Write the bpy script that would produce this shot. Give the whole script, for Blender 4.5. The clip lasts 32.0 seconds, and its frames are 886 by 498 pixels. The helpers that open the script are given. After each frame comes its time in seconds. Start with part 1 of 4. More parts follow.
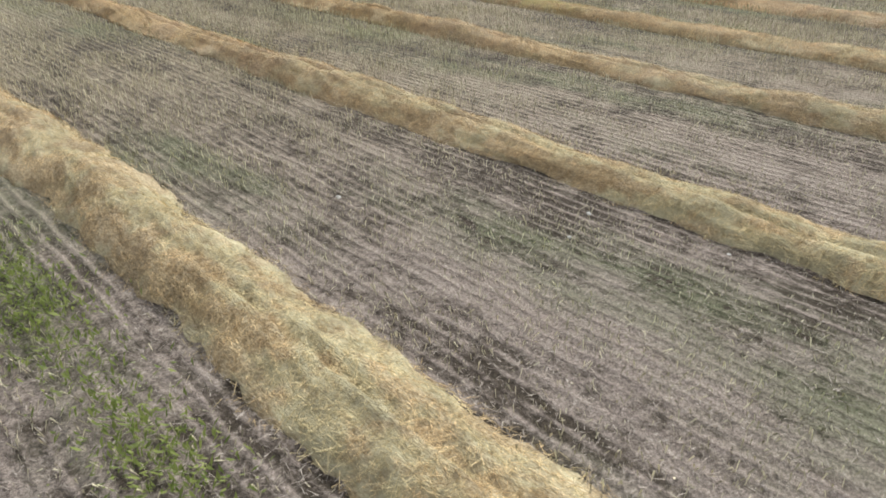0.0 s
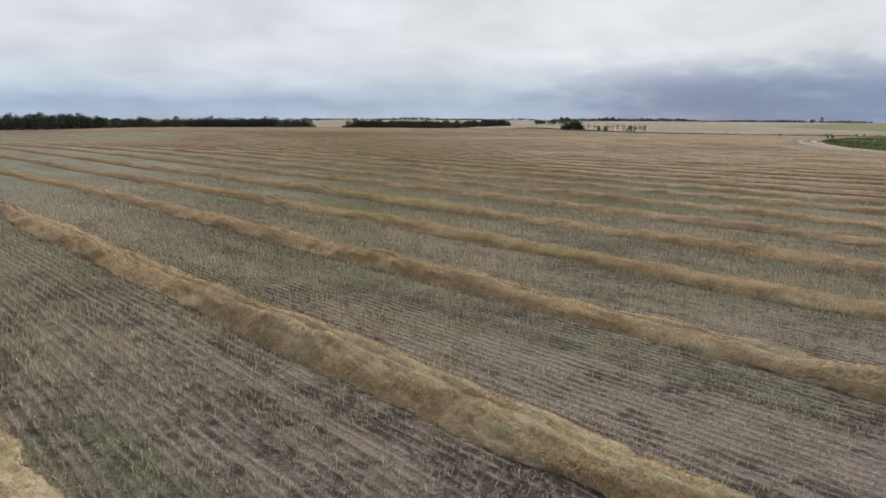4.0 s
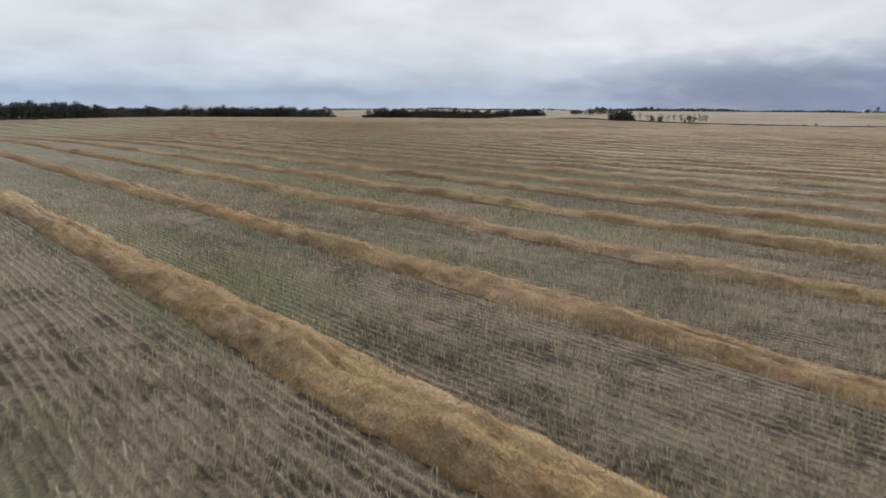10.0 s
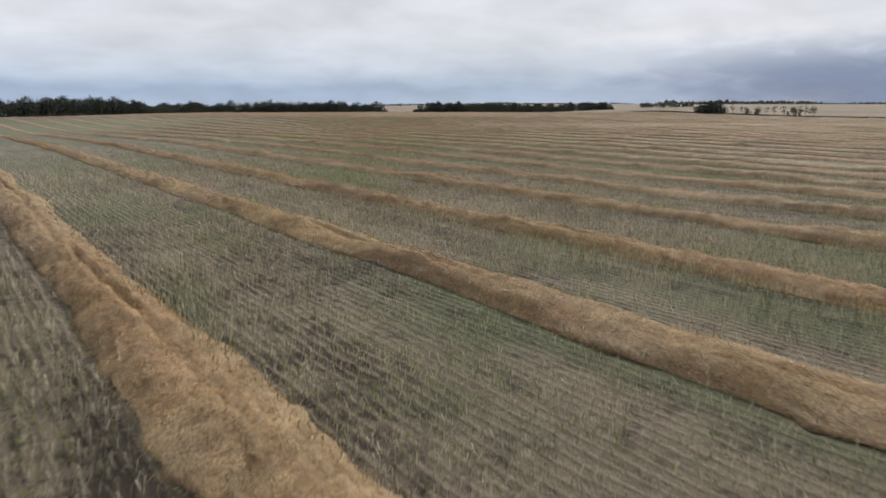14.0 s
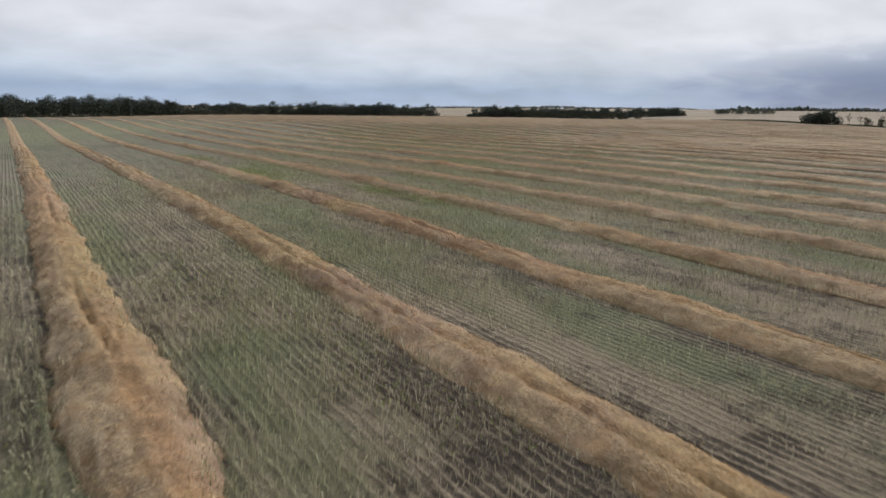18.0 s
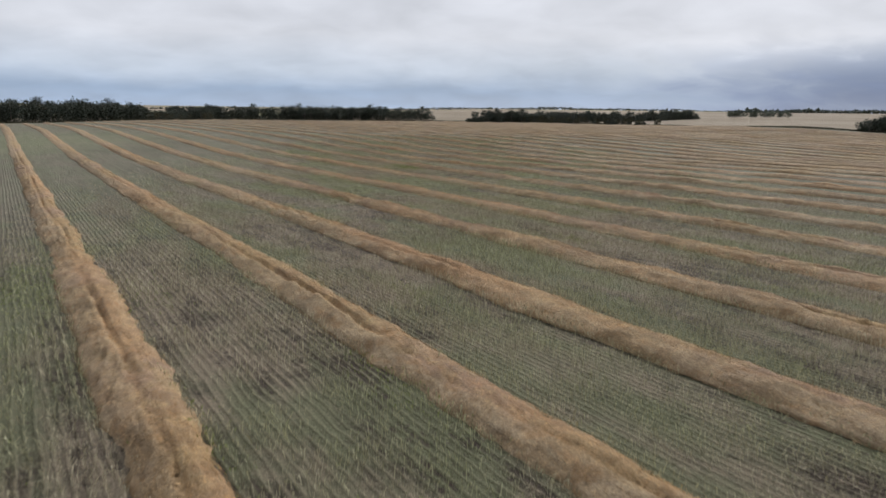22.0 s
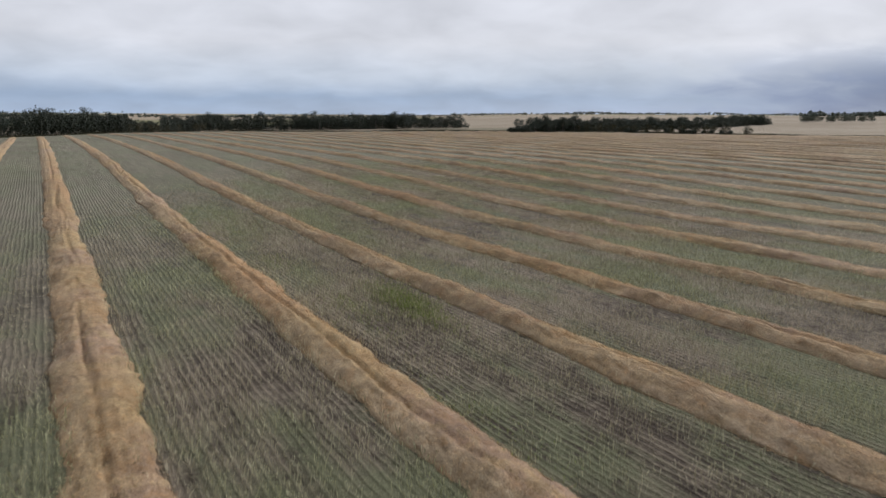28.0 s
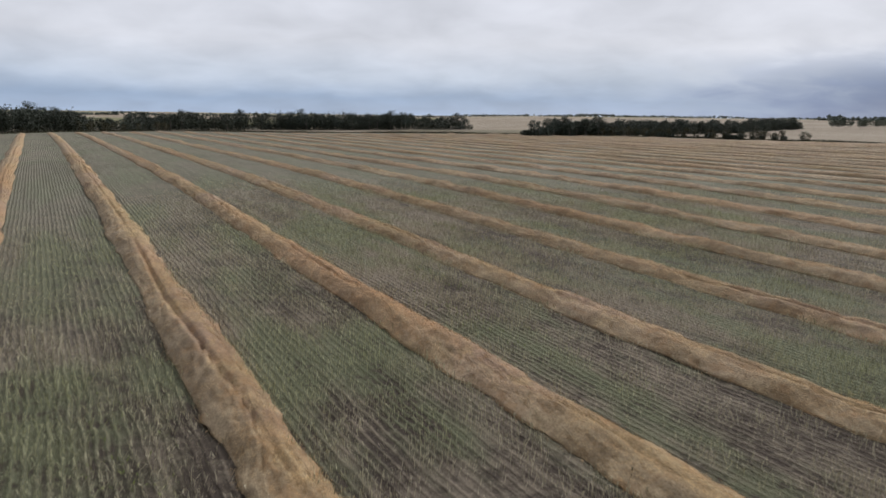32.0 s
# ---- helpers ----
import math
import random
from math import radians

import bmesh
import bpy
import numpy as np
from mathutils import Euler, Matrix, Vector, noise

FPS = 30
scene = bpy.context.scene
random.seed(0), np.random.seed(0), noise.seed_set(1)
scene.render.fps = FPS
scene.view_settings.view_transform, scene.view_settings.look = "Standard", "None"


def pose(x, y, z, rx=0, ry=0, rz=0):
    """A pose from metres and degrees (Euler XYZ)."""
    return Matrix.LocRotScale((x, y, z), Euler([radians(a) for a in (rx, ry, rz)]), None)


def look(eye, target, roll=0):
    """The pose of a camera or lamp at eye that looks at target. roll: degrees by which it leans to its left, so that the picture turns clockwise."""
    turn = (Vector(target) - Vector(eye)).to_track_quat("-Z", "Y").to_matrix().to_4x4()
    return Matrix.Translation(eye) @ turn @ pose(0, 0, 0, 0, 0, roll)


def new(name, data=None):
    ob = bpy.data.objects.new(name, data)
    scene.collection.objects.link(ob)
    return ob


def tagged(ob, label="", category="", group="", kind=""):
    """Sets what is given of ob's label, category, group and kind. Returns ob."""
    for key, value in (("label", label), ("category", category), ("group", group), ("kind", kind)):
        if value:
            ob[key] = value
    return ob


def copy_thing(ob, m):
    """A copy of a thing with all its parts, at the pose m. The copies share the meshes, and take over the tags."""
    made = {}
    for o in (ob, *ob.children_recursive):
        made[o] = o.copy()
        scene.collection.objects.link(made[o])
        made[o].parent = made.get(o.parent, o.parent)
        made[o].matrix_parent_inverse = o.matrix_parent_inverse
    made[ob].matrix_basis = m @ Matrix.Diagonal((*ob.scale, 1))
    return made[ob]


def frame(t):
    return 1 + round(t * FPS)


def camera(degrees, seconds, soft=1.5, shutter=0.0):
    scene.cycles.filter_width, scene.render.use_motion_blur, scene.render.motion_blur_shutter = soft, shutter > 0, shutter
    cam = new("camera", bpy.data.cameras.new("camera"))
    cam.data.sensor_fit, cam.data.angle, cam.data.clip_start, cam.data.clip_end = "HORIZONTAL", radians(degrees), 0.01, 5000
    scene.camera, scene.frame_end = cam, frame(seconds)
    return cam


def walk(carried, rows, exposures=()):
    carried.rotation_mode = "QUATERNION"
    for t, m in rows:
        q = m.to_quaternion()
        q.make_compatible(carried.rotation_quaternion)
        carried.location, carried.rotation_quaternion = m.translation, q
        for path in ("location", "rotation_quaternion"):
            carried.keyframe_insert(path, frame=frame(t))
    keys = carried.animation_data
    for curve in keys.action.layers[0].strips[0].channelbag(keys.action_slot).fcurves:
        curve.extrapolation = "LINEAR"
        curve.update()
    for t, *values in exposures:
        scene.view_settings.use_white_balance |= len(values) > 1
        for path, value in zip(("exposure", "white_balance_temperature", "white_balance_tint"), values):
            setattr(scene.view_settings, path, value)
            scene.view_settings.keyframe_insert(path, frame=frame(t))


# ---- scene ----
cam = camera(68.83, 32.0, soft=1.7, shutter=0.2)
# seconds, x, y, z, yaw, pitch, roll
PATH = [
    (0.0, 0.00, 0.00, 6.44, -12.46, -30.83, 0.21),
    (0.5, 0.02, -0.04, 6.45, -12.33, -26.19, 0.19),
    (1.0, 0.02, -0.09, 6.46, -12.27, -21.77, 0.15),
    (1.5, 0.01, -0.14, 6.48, -12.26, -17.63, 0.08),
    (2.0, -0.02, -0.15, 6.52, -12.25, -13.99, -0.04),
    (2.5, -0.02, -0.01, 6.52, -12.27, -11.79, -0.19),
    (3.0, 0.05, 0.62, 6.50, -12.26, -10.89, -0.30),
    (3.5, 0.20, 1.74, 6.47, -12.23, -10.85, -0.39),
    (4.0, 0.43, 3.37, 6.45, -12.20, -11.26, -0.47),
    (4.5, 0.77, 5.53, 6.44, -12.19, -11.68, -0.57),
    (5.0, 1.21, 8.21, 6.47, -12.23, -11.70, -0.71),
    (5.5, 1.76, 11.38, 6.45, -12.24, -11.79, -0.83),
    (6.0, 2.41, 14.95, 6.43, -12.25, -11.82, -0.93),
    (6.5, 3.15, 18.82, 6.39, -12.03, -11.83, -0.98),
    (7.0, 3.94, 22.84, 6.33, -11.60, -11.80, -0.94),
    (7.5, 4.78, 26.88, 6.23, -11.23, -11.90, -0.80),
    (8.0, 5.57, 31.14, 6.14, -11.06, -11.97, -0.62),
    (8.5, 6.34, 35.68, 6.05, -10.81, -12.09, -0.63),
    (9.0, 7.12, 40.26, 5.95, -10.44, -12.15, -0.68),
    (9.5, 7.97, 44.82, 5.83, -10.15, -12.10, -0.64),
    (10.0, 8.84, 49.41, 5.72, -9.78, -12.10, -0.50),
    (10.5, 9.71, 54.10, 5.58, -9.45, -12.24, -0.31),
    (11.0, 10.55, 58.88, 5.45, -9.26, -12.29, -0.23),
    (11.5, 11.33, 63.77, 5.32, -8.94, -12.43, -0.33),
    (12.0, 12.09, 68.80, 5.18, -8.54, -12.40, -0.51),
    (12.5, 12.84, 73.91, 4.99, -7.80, -12.44, -0.56),
    (13.0, 13.57, 79.03, 4.82, -6.83, -12.35, -0.51),
    (13.5, 14.29, 84.16, 4.67, -5.80, -12.43, -0.31),
    (14.0, 14.97, 89.29, 4.61, -4.78, -12.52, -0.11),
    (14.5, 15.61, 94.49, 4.71, -3.41, -12.53, -0.05),
    (15.0, 16.02, 99.75, 4.90, -1.87, -12.28, -0.00),
    (15.5, 16.35, 104.98, 5.05, -0.73, -12.14, -0.11),
    (16.0, 16.61, 110.15, 5.14, -0.12, -12.21, -0.27),
    (16.5, 16.82, 115.27, 5.23, 0.11, -12.39, -0.43),
    (17.0, 16.96, 120.36, 5.31, 0.11, -12.56, -0.59),
    (17.5, 17.05, 125.42, 5.41, -0.00, -12.59, -0.73),
    (18.0, 17.08, 130.46, 5.55, -0.07, -12.36, -0.79),
    (18.5, 17.10, 135.47, 5.71, -0.08, -12.42, -0.76),
    (19.0, 17.11, 140.48, 5.92, -0.15, -12.29, -0.70),
    (19.5, 17.10, 145.49, 6.12, 0.04, -12.20, -0.59),
    (20.0, 17.06, 150.54, 6.34, 0.10, -12.09, -0.53),
    (20.5, 16.95, 155.61, 6.56, 0.05, -12.10, -0.53),
    (21.0, 16.76, 160.64, 6.77, -0.14, -12.18, -0.59),
    (21.5, 16.63, 165.59, 6.95, -0.39, -12.33, -0.74),
    (22.0, 16.54, 170.48, 7.09, -0.48, -12.30, -0.81),
    (22.5, 16.60, 175.38, 7.22, -0.44, -12.21, -0.71),
    (23.0, 16.68, 180.32, 7.35, -0.19, -12.05, -0.52),
    (23.5, 16.69, 185.28, 7.48, -0.11, -12.09, -0.33),
    (24.0, 16.67, 190.29, 7.60, -0.01, -12.04, -0.29),
    (24.5, 16.57, 195.32, 7.71, 0.31, -11.91, -0.32),
    (25.0, 16.41, 200.37, 7.80, 0.58, -11.78, -0.35),
    (25.5, 16.22, 205.44, 7.84, 1.04, -11.76, -0.40),
    (26.0, 15.96, 210.45, 7.86, 1.30, -11.82, -0.34),
    (26.5, 15.69, 215.39, 7.87, 1.33, -11.88, -0.23),
    (27.0, 15.43, 220.35, 7.84, 1.56, -11.90, -0.22),
    (27.5, 15.18, 225.34, 7.78, 1.91, -11.89, -0.24),
    (28.0, 14.93, 230.37, 7.72, 2.25, -11.84, -0.29),
    (28.5, 14.69, 235.43, 7.65, 2.51, -11.77, -0.33),
    (29.0, 14.45, 240.53, 7.57, 2.57, -11.69, -0.37),
    (29.5, 14.16, 245.65, 7.49, 2.58, -11.68, -0.38),
    (30.0, 13.84, 250.84, 7.41, 2.54, -11.66, -0.45),
    (30.5, 13.48, 256.00, 7.34, 2.50, -11.64, -0.56),
    (31.0, 13.10, 261.02, 7.27, 2.43, -11.67, -0.70),
    (31.5, 12.73, 265.85, 7.20, 2.35, -11.62, -0.83),
    (32.0, 12.38, 270.41, 7.09, 2.23, -11.75, -0.83),
]
walk(cam, [(t, pose(x, y, z, 90 + p, r, yw)) for t, x, y, z, yw, p, r in PATH],
     exposures=[(0.0, 0.46, 6350, 6), (1.0, 0.46, 6340, 6), (1.6, 0.25, 6400, 6), (2.5, -0.14, 6430, 8), (5.0, -0.33, 6360, 10),
                (14.0, -0.33, 6340, 11), (19.0, -0.36, 6280, 11), (32.0, -0.40, 6220, 12)])

# ---------------------------------------------------------------- sky and sun
def build_world():
    w = bpy.data.worlds.new("overcast_sky")
    scene.world = w
    w.use_nodes = True
    nt = w.node_tree
    nt.nodes.clear()
    N, L = nt.nodes.new, nt.links.new
    out = N("ShaderNodeOutputWorld")
    sky = N("ShaderNodeTexSky")
    sky.sky_type, sky.sun_disc = "NISHITA", False
    sky.sun_elevation, sky.sun_rotation = radians(32), radians(28)
    clear = N("ShaderNodeBackground")
    clear.inputs["Strength"].default_value = 0.08
    L(sky.outputs["Color"], clear.inputs["Color"])
    co = N("ShaderNodeTexCoord")
    sep = N("ShaderNodeSeparateXYZ")
    L(co.outputs["Generated"], sep.inputs[0])

    def math_node(op, a, b=None, clamp=False):
        m = N("ShaderNodeMath")
        m.operation, m.use_clamp = op, clamp
        for i, v in enumerate((a, b)):
            if v is None:
                continue
            if isinstance(v, (int, float)):
                m.inputs[i].default_value = v
            else:
                L(v, m.inputs[i])
        return m.outputs[0]

    # cloud deck seen in perspective: direction divided by its height
    z = math_node("ADD", math_node("MAXIMUM", sep.outputs["Z"], 0.0), 0.26)
    px = math_node("DIVIDE", sep.outputs["X"], z)
    py = math_node("DIVIDE", sep.outputs["Y"], z)
    deck = N("ShaderNodeCombineXYZ")
    L(px, deck.inputs[0]); L(py, deck.inputs[1])
    big = N("ShaderNodeTexNoise")
    big.inputs["Scale"].default_value, big.inputs["Detail"].default_value = 1.2, 4.0
    big.inputs["Roughness"].default_value = 0.5
    L(deck.outputs[0], big.inputs["Vector"])
    fine = N("ShaderNodeTexNoise")
    fine.inputs["Scale"].default_value, fine.inputs["Detail"].default_value = 3.4, 5.0
    fine.inputs["Distortion"].default_value = 0.4
    L(deck.outputs[0], fine.inputs["Vector"])
    # height above the horizon drives the deck from slate blue to pale grey
    ramp = N("ShaderNodeValToRGB")
    e = ramp.color_ramp.elements
    e[0].position, e[0].color = 0.0, (0.56, 0.68, 0.86, 1)
    e[1].position, e[1].color = 1.0, (0.70, 0.72, 0.78, 1)
    for pos, col in ((0.022, (0.47, 0.60, 0.79, 1)), (0.055, (0.76, 0.84, 0.95, 1)), (0.10, (0.94, 0.955, 1.0, 1)), (0.2, (0.95, 0.957, 0.995, 1))):
        n = e.new(pos)
        n.color = col
    wob = math_node("MULTIPLY", math_node("SUBTRACT", big.outputs["Fac"], 0.5), 0.045)
    L(math_node("ADD", sep.outputs["Z"], wob, True), ramp.inputs["Fac"])
    # a rain-dark bank of cloud low to the north-east
    dot = N("ShaderNodeVectorMath")
    dot.operation = "DOT_PRODUCT"
    L(co.outputs["Generated"], dot.inputs[0])
    dot.inputs[1].default_value = (0.64, 0.765, 0.06)
    bank = N("ShaderNodeMapRange")
    bank.interpolation_type = "SMOOTHSTEP"
    bank.inputs["From Min"].default_value, bank.inputs["From Max"].default_value = 0.90, 1.02
    L(math_node("ADD", dot.outputs["Value"], math_node("MULTIPLY", math_node("SUBTRACT", fine.outputs["Fac"], 0.5), 0.16)), bank.inputs["Value"])
    low = N("ShaderNodeMapRange")
    low.interpolation_type = "SMOOTHSTEP"
    low.inputs["From Min"].default_value, low.inputs["From Max"].default_value = 0.10, 0.045
    L(math_node("ADD", sep.outputs["Z"], math_node("MULTIPLY", math_node("SUBTRACT", fine.outputs["Fac"], 0.5), 0.07)), low.inputs["Value"])
    mix = N("ShaderNodeMix")
    mix.data_type = "RGBA"
    L(math_node("MULTIPLY", math_node("MULTIPLY", bank.outputs[0], low.outputs[0]), 0.92), mix.inputs["Factor"])
    L(ramp.outputs["Color"], mix.inputs["A"])
    mix.inputs["B"].default_value = (0.20, 0.285, 0.48, 1)
    # soft billows
    tone = N("ShaderNodeMapRange")
    tone.inputs["From Min"].default_value, tone.inputs["From Max"].default_value = 0.3, 0.7
    tone.inputs["To Min"].default_value, tone.inputs["To Max"].default_value = 0.80, 1.16
    L(math_node("ADD", math_node("MULTIPLY", big.outputs["Fac"], 0.6), math_node("MULTIPLY", fine.outputs["Fac"], 0.4)), tone.inputs["Value"])
    mul = N("ShaderNodeVectorMath")
    mul.operation = "SCALE"
    # unseen southern sky, behind the flight, dimmed to darken south-west faces
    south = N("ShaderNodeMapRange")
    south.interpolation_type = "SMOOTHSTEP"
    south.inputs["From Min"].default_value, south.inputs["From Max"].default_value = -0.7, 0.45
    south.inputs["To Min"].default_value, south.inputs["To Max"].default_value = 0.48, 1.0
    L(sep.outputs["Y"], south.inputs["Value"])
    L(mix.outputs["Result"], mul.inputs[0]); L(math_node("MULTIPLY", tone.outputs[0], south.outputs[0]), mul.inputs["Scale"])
    cloud = N("ShaderNodeBackground")
    cloud.inputs["Strength"].default_value = 1.0
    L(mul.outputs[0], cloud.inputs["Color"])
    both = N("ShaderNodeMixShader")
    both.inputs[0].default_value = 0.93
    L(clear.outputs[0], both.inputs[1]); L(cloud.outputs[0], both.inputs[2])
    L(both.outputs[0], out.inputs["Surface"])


build_world()
sun = new("sun", bpy.data.lights.new("sun", "SUN"))
sun.data.energy, sun.data.angle, sun.data.color = 3.5, radians(10), (1.0, 0.965, 0.90)
sun.matrix_world = look((0, 0, 36), (-27, -50, 0))

# ---------------------------------------------------------------- materials
PHI = radians(33.34)          # the windrows run this far left of north
DIR = np.array((-math.sin(PHI), math.cos(PHI)))
NRM = np.array((math.cos(PHI), math.sin(PHI)))
ROW = 0.25                    # drill row spacing
OFFSET = 3.28
BEND = -2.51e-05              # the windrows bow very slightly


class Mat:
    """A node material with a few shorthands."""

    def __init__(self, name, rough=0.9, spec=0.25):
        self.m = bpy.data.materials.new(name)
        self.m.use_nodes = True
        self.nt = self.m.node_tree
        self.bsdf = self.nt.nodes["Principled BSDF"]
        self.bsdf.inputs["Roughness"].default_value = rough
        self.bsdf.inputs["Specular IOR Level"].default_value = spec
        self.co = self.nt.nodes.new("ShaderNodeTexCoord").outputs["Object"]
        turned = self.nt.nodes.new("ShaderNodeMapping")
        turned.inputs["Rotation"].default_value = (0, 0, -PHI)
        self.nt.links.new(self.co, turned.inputs["Vector"])
        self.along = turned.outputs[0]      # x across the windrows, y along them

    def across(self):
        """Metres across the windrows, following their slight bow."""
        sep = self.nt.nodes.new("ShaderNodeSeparateXYZ")
        self.nt.links.new(self.along, sep.inputs[0])
        run = self.calc("SUBTRACT", sep.outputs[1], 100.0)
        return self.calc("SUBTRACT", sep.outputs[0], self.calc("MULTIPLY", self.calc("MULTIPLY", run, run), BEND))

    def north(self, lo, hi, a=0.0, b=1.0):
        """A change from the south of the field to the north."""
        sep = self.nt.nodes.new("ShaderNodeSeparateXYZ")
        self.nt.links.new(self.co, sep.inputs[0])
        return self.span(sep.outputs[1], lo, hi, a, b)

    def regrowth(self, lo, hi, a=0.0, b=1.0):
        """Patches of green regrowth, more of them to the north."""
        n = self.noise(0.10, 6, 0.66, stretch=(2.0, 0.6, 1))
        n = self.calc("ADD", self.calc("ADD", n, self.north(225, 260, 0.0, -0.014)), self.north(125, 175, 0.0, 0.046))
        return self.span(self.calc("ADD", n, self.north(4, 60, -0.02, -0.006)), lo, hi, a, b)

    def put(self, sock, v):
        if isinstance(v, (int, float)):
            sock.default_value = v
        elif isinstance(v, tuple):
            sock.default_value = (*v, 1)[:4] if sock.type == "RGBA" else v
        else:
            self.nt.links.new(v, sock)

    def noise(self, scale, detail=4.0, rough=0.55, stretch=None):
        n = self.nt.nodes.new("ShaderNodeTexNoise")
        n.inputs["Scale"].default_value, n.inputs["Detail"].default_value = scale, detail
        n.inputs["Roughness"].default_value = rough
        src = self.co
        if stretch:
            src = self.along
            mp = self.nt.nodes.new("ShaderNodeMapping")
            mp.inputs["Scale"].default_value = stretch
            self.nt.links.new(src, mp.inputs["Vector"])
            src = mp.outputs[0]
        self.nt.links.new(src, n.inputs["Vector"])
        return n.outputs["Fac"]

    def span(self, v, lo, hi, a=0.0, b=1.0):
        n = self.nt.nodes.new("ShaderNodeMapRange")
        n.interpolation_type = "SMOOTHSTEP"
        for k, x in (("From Min", lo), ("From Max", hi), ("To Min", a), ("To Max", b)):
            n.inputs[k].default_value = x
        self.nt.links.new(v, n.inputs["Value"])
        return n.outputs[0]

    def mix(self, f, a, b, how="MIX"):
        n = self.nt.nodes.new("ShaderNodeMix")
        n.data_type, n.blend_type = "RGBA", how
        self.put(n.inputs["Factor"], f); self.put(n.inputs["A"], a); self.put(n.inputs["B"], b)
        return n.outputs["Result"]

    def calc(self, op, a, b=0.0):
        n = self.nt.nodes.new("ShaderNodeMath")
        n.operation = op
        self.put(n.inputs[0], a); self.put(n.inputs[1], b)
        return n.outputs[0]

    def attr(self, name):
        n = self.nt.nodes.new("ShaderNodeAttribute")
        n.attribute_name = name
        return n.outputs["Fac"]

    def island(self):
        return self.nt.nodes.new("ShaderNodeNewGeometry").outputs["Random Per Island"]

    def object_random(self):
        return self.nt.nodes.new("ShaderNodeObjectInfo").outputs["Random"]

    def bump(self, v, strength, dist):
        n = self.nt.nodes.new("ShaderNodeBump")
        n.inputs["Strength"].default_value, n.inputs["Distance"].default_value = strength, dist
        self.nt.links.new(v, n.inputs["Height"])
        self.nt.links.new(n.outputs[0], self.bsdf.inputs["Normal"])

    def done(self, colour):
        self.put(self.bsdf.inputs["Base Color"], colour)
        return self.m


def mat_ground():
    m = Mat("stubble_field_and_far_fields", 0.95, 0.15)
    # soil and trampled residue, in rows along the windrows
    u = m.across()
    wob = m.calc("MULTIPLY", m.calc("SUBTRACT", m.noise(0.7, 4), 0.5), 0.28)
    phase = m.calc("MULTIPLY", m.calc("ADD", u, wob), 2 * math.pi / ROW)
    rows = m.calc("POWER", m.calc("MULTIPLY", m.calc("ADD", m.calc("COSINE", phase), 1.0), 0.5), 2.4)
    clear = m.span(m.noise(0.25, 5, 0.7), 0.44, 0.64, 0.0, 1.0)
    streak = m.noise(1.0, 4, 0.6, stretch=(2.6, 0.10, 1))
    grit = m.noise(24.0, 6, 0.8)
    litter = m.noise(8.0, 6, 0.8)
    patch = m.noise(0.15, 6, 0.66, stretch=(1.6, 0.6, 1))
    tuft = m.noise(1.0, 5, 0.7, stretch=(3.2, 1.9, 1))
    # the swather and its wheels left a paler strip midway between windrows
    lane = m.calc("COSINE", m.calc("MULTIPLY", m.calc("SUBTRACT", u, OFFSET + 3.0), 2 * math.pi / 7.6))
    soil = m.mix(m.span(grit, 0.3, 0.7), (0.038, 0.030, 0.023), (0.125, 0.098, 0.076))
    straw = m.mix(m.span(grit, 0.32, 0.68), (0.21, 0.168, 0.148), (0.57, 0.475, 0.42))
    brown = m.mix(m.span(grit, 0.32, 0.68), (0.170, 0.139, 0.097), (0.50, 0.412, 0.292))
    straw = m.mix(m.north(4, 26), straw, brown)
    # straw colour darkened northward in place of a lower exposure
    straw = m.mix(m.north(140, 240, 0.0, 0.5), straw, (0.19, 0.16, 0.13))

    def swing(v, by):
        return m.calc("MULTIPLY", m.calc("SUBTRACT", v, 0.5), by)

    cover = m.calc("ADD", 0.71, m.calc("MULTIPLY", swing(rows, 0.66), clear))
    for v, by in ((litter, 1.3), (patch, 1.8), (streak, 1.1), (tuft, 1.3), (m.noise(0.9, 5, 0.65), 1.3), (m.noise(3.2, 5, 0.7), 1.0)):
        cover = m.calc("ADD", cover, swing(v, by))
    cover = m.calc("ADD", cover, m.calc("MULTIPLY", lane, 0.09))
    # pale trails left by wheels beside the windrows
    beside_row = m.calc("ABSOLUTE", m.calc("SUBTRACT", m.calc("PINGPONG", m.calc("ADD", u, 760.0 - OFFSET), 3.8), 1.95))
    trail = m.calc("MULTIPLY", m.span(beside_row, 0.05, 0.22, 0.38, 0.0), m.span(m.noise(0.05, 3), 0.45, 0.6))
    cover = m.calc("ADD", cover, trail)
    damp = m.noise(0.055, 5, 0.6, stretch=(1.3, 0.8, 1))
    cover = m.calc("SUBTRACT", cover, m.span(damp, 0.50, 0.68, 0.0, 0.14))
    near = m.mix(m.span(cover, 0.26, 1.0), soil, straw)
    moss = m.mix(m.span(grit, 0.3, 0.7), (0.070, 0.082, 0.042), (0.27, 0.295, 0.165))
    greenish = m.regrowth(0.46, 0.62)
    near = m.mix(m.calc("MULTIPLY", m.calc("MULTIPLY", greenish, m.span(cover, 0.15, 0.5)), 0.72), near, moss)
    stand = m.mix(m.span(litter, 0.3, 0.7), (0.285, 0.275, 0.200), (0.455, 0.435, 0.325))
    stand = m.mix(m.calc("MULTIPLY", greenish, 0.6), stand, (0.300, 0.335, 0.205))
    stand = m.mix(m.span(streak, 0.36, 0.60, 0.55, 0.0), stand, (0.165, 0.138, 0.102))
    stand = m.mix(m.span(patch, 0.44, 0.62, 0.0, 0.6), stand, (0.33, 0.285, 0.232))
    stand = m.mix(m.span(damp, 0.48, 0.64, 0.0, 0.5), stand, (0.185, 0.172, 0.125))
    # standing stubble colour darkened northward as well
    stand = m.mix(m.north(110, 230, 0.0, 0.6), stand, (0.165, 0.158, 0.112))
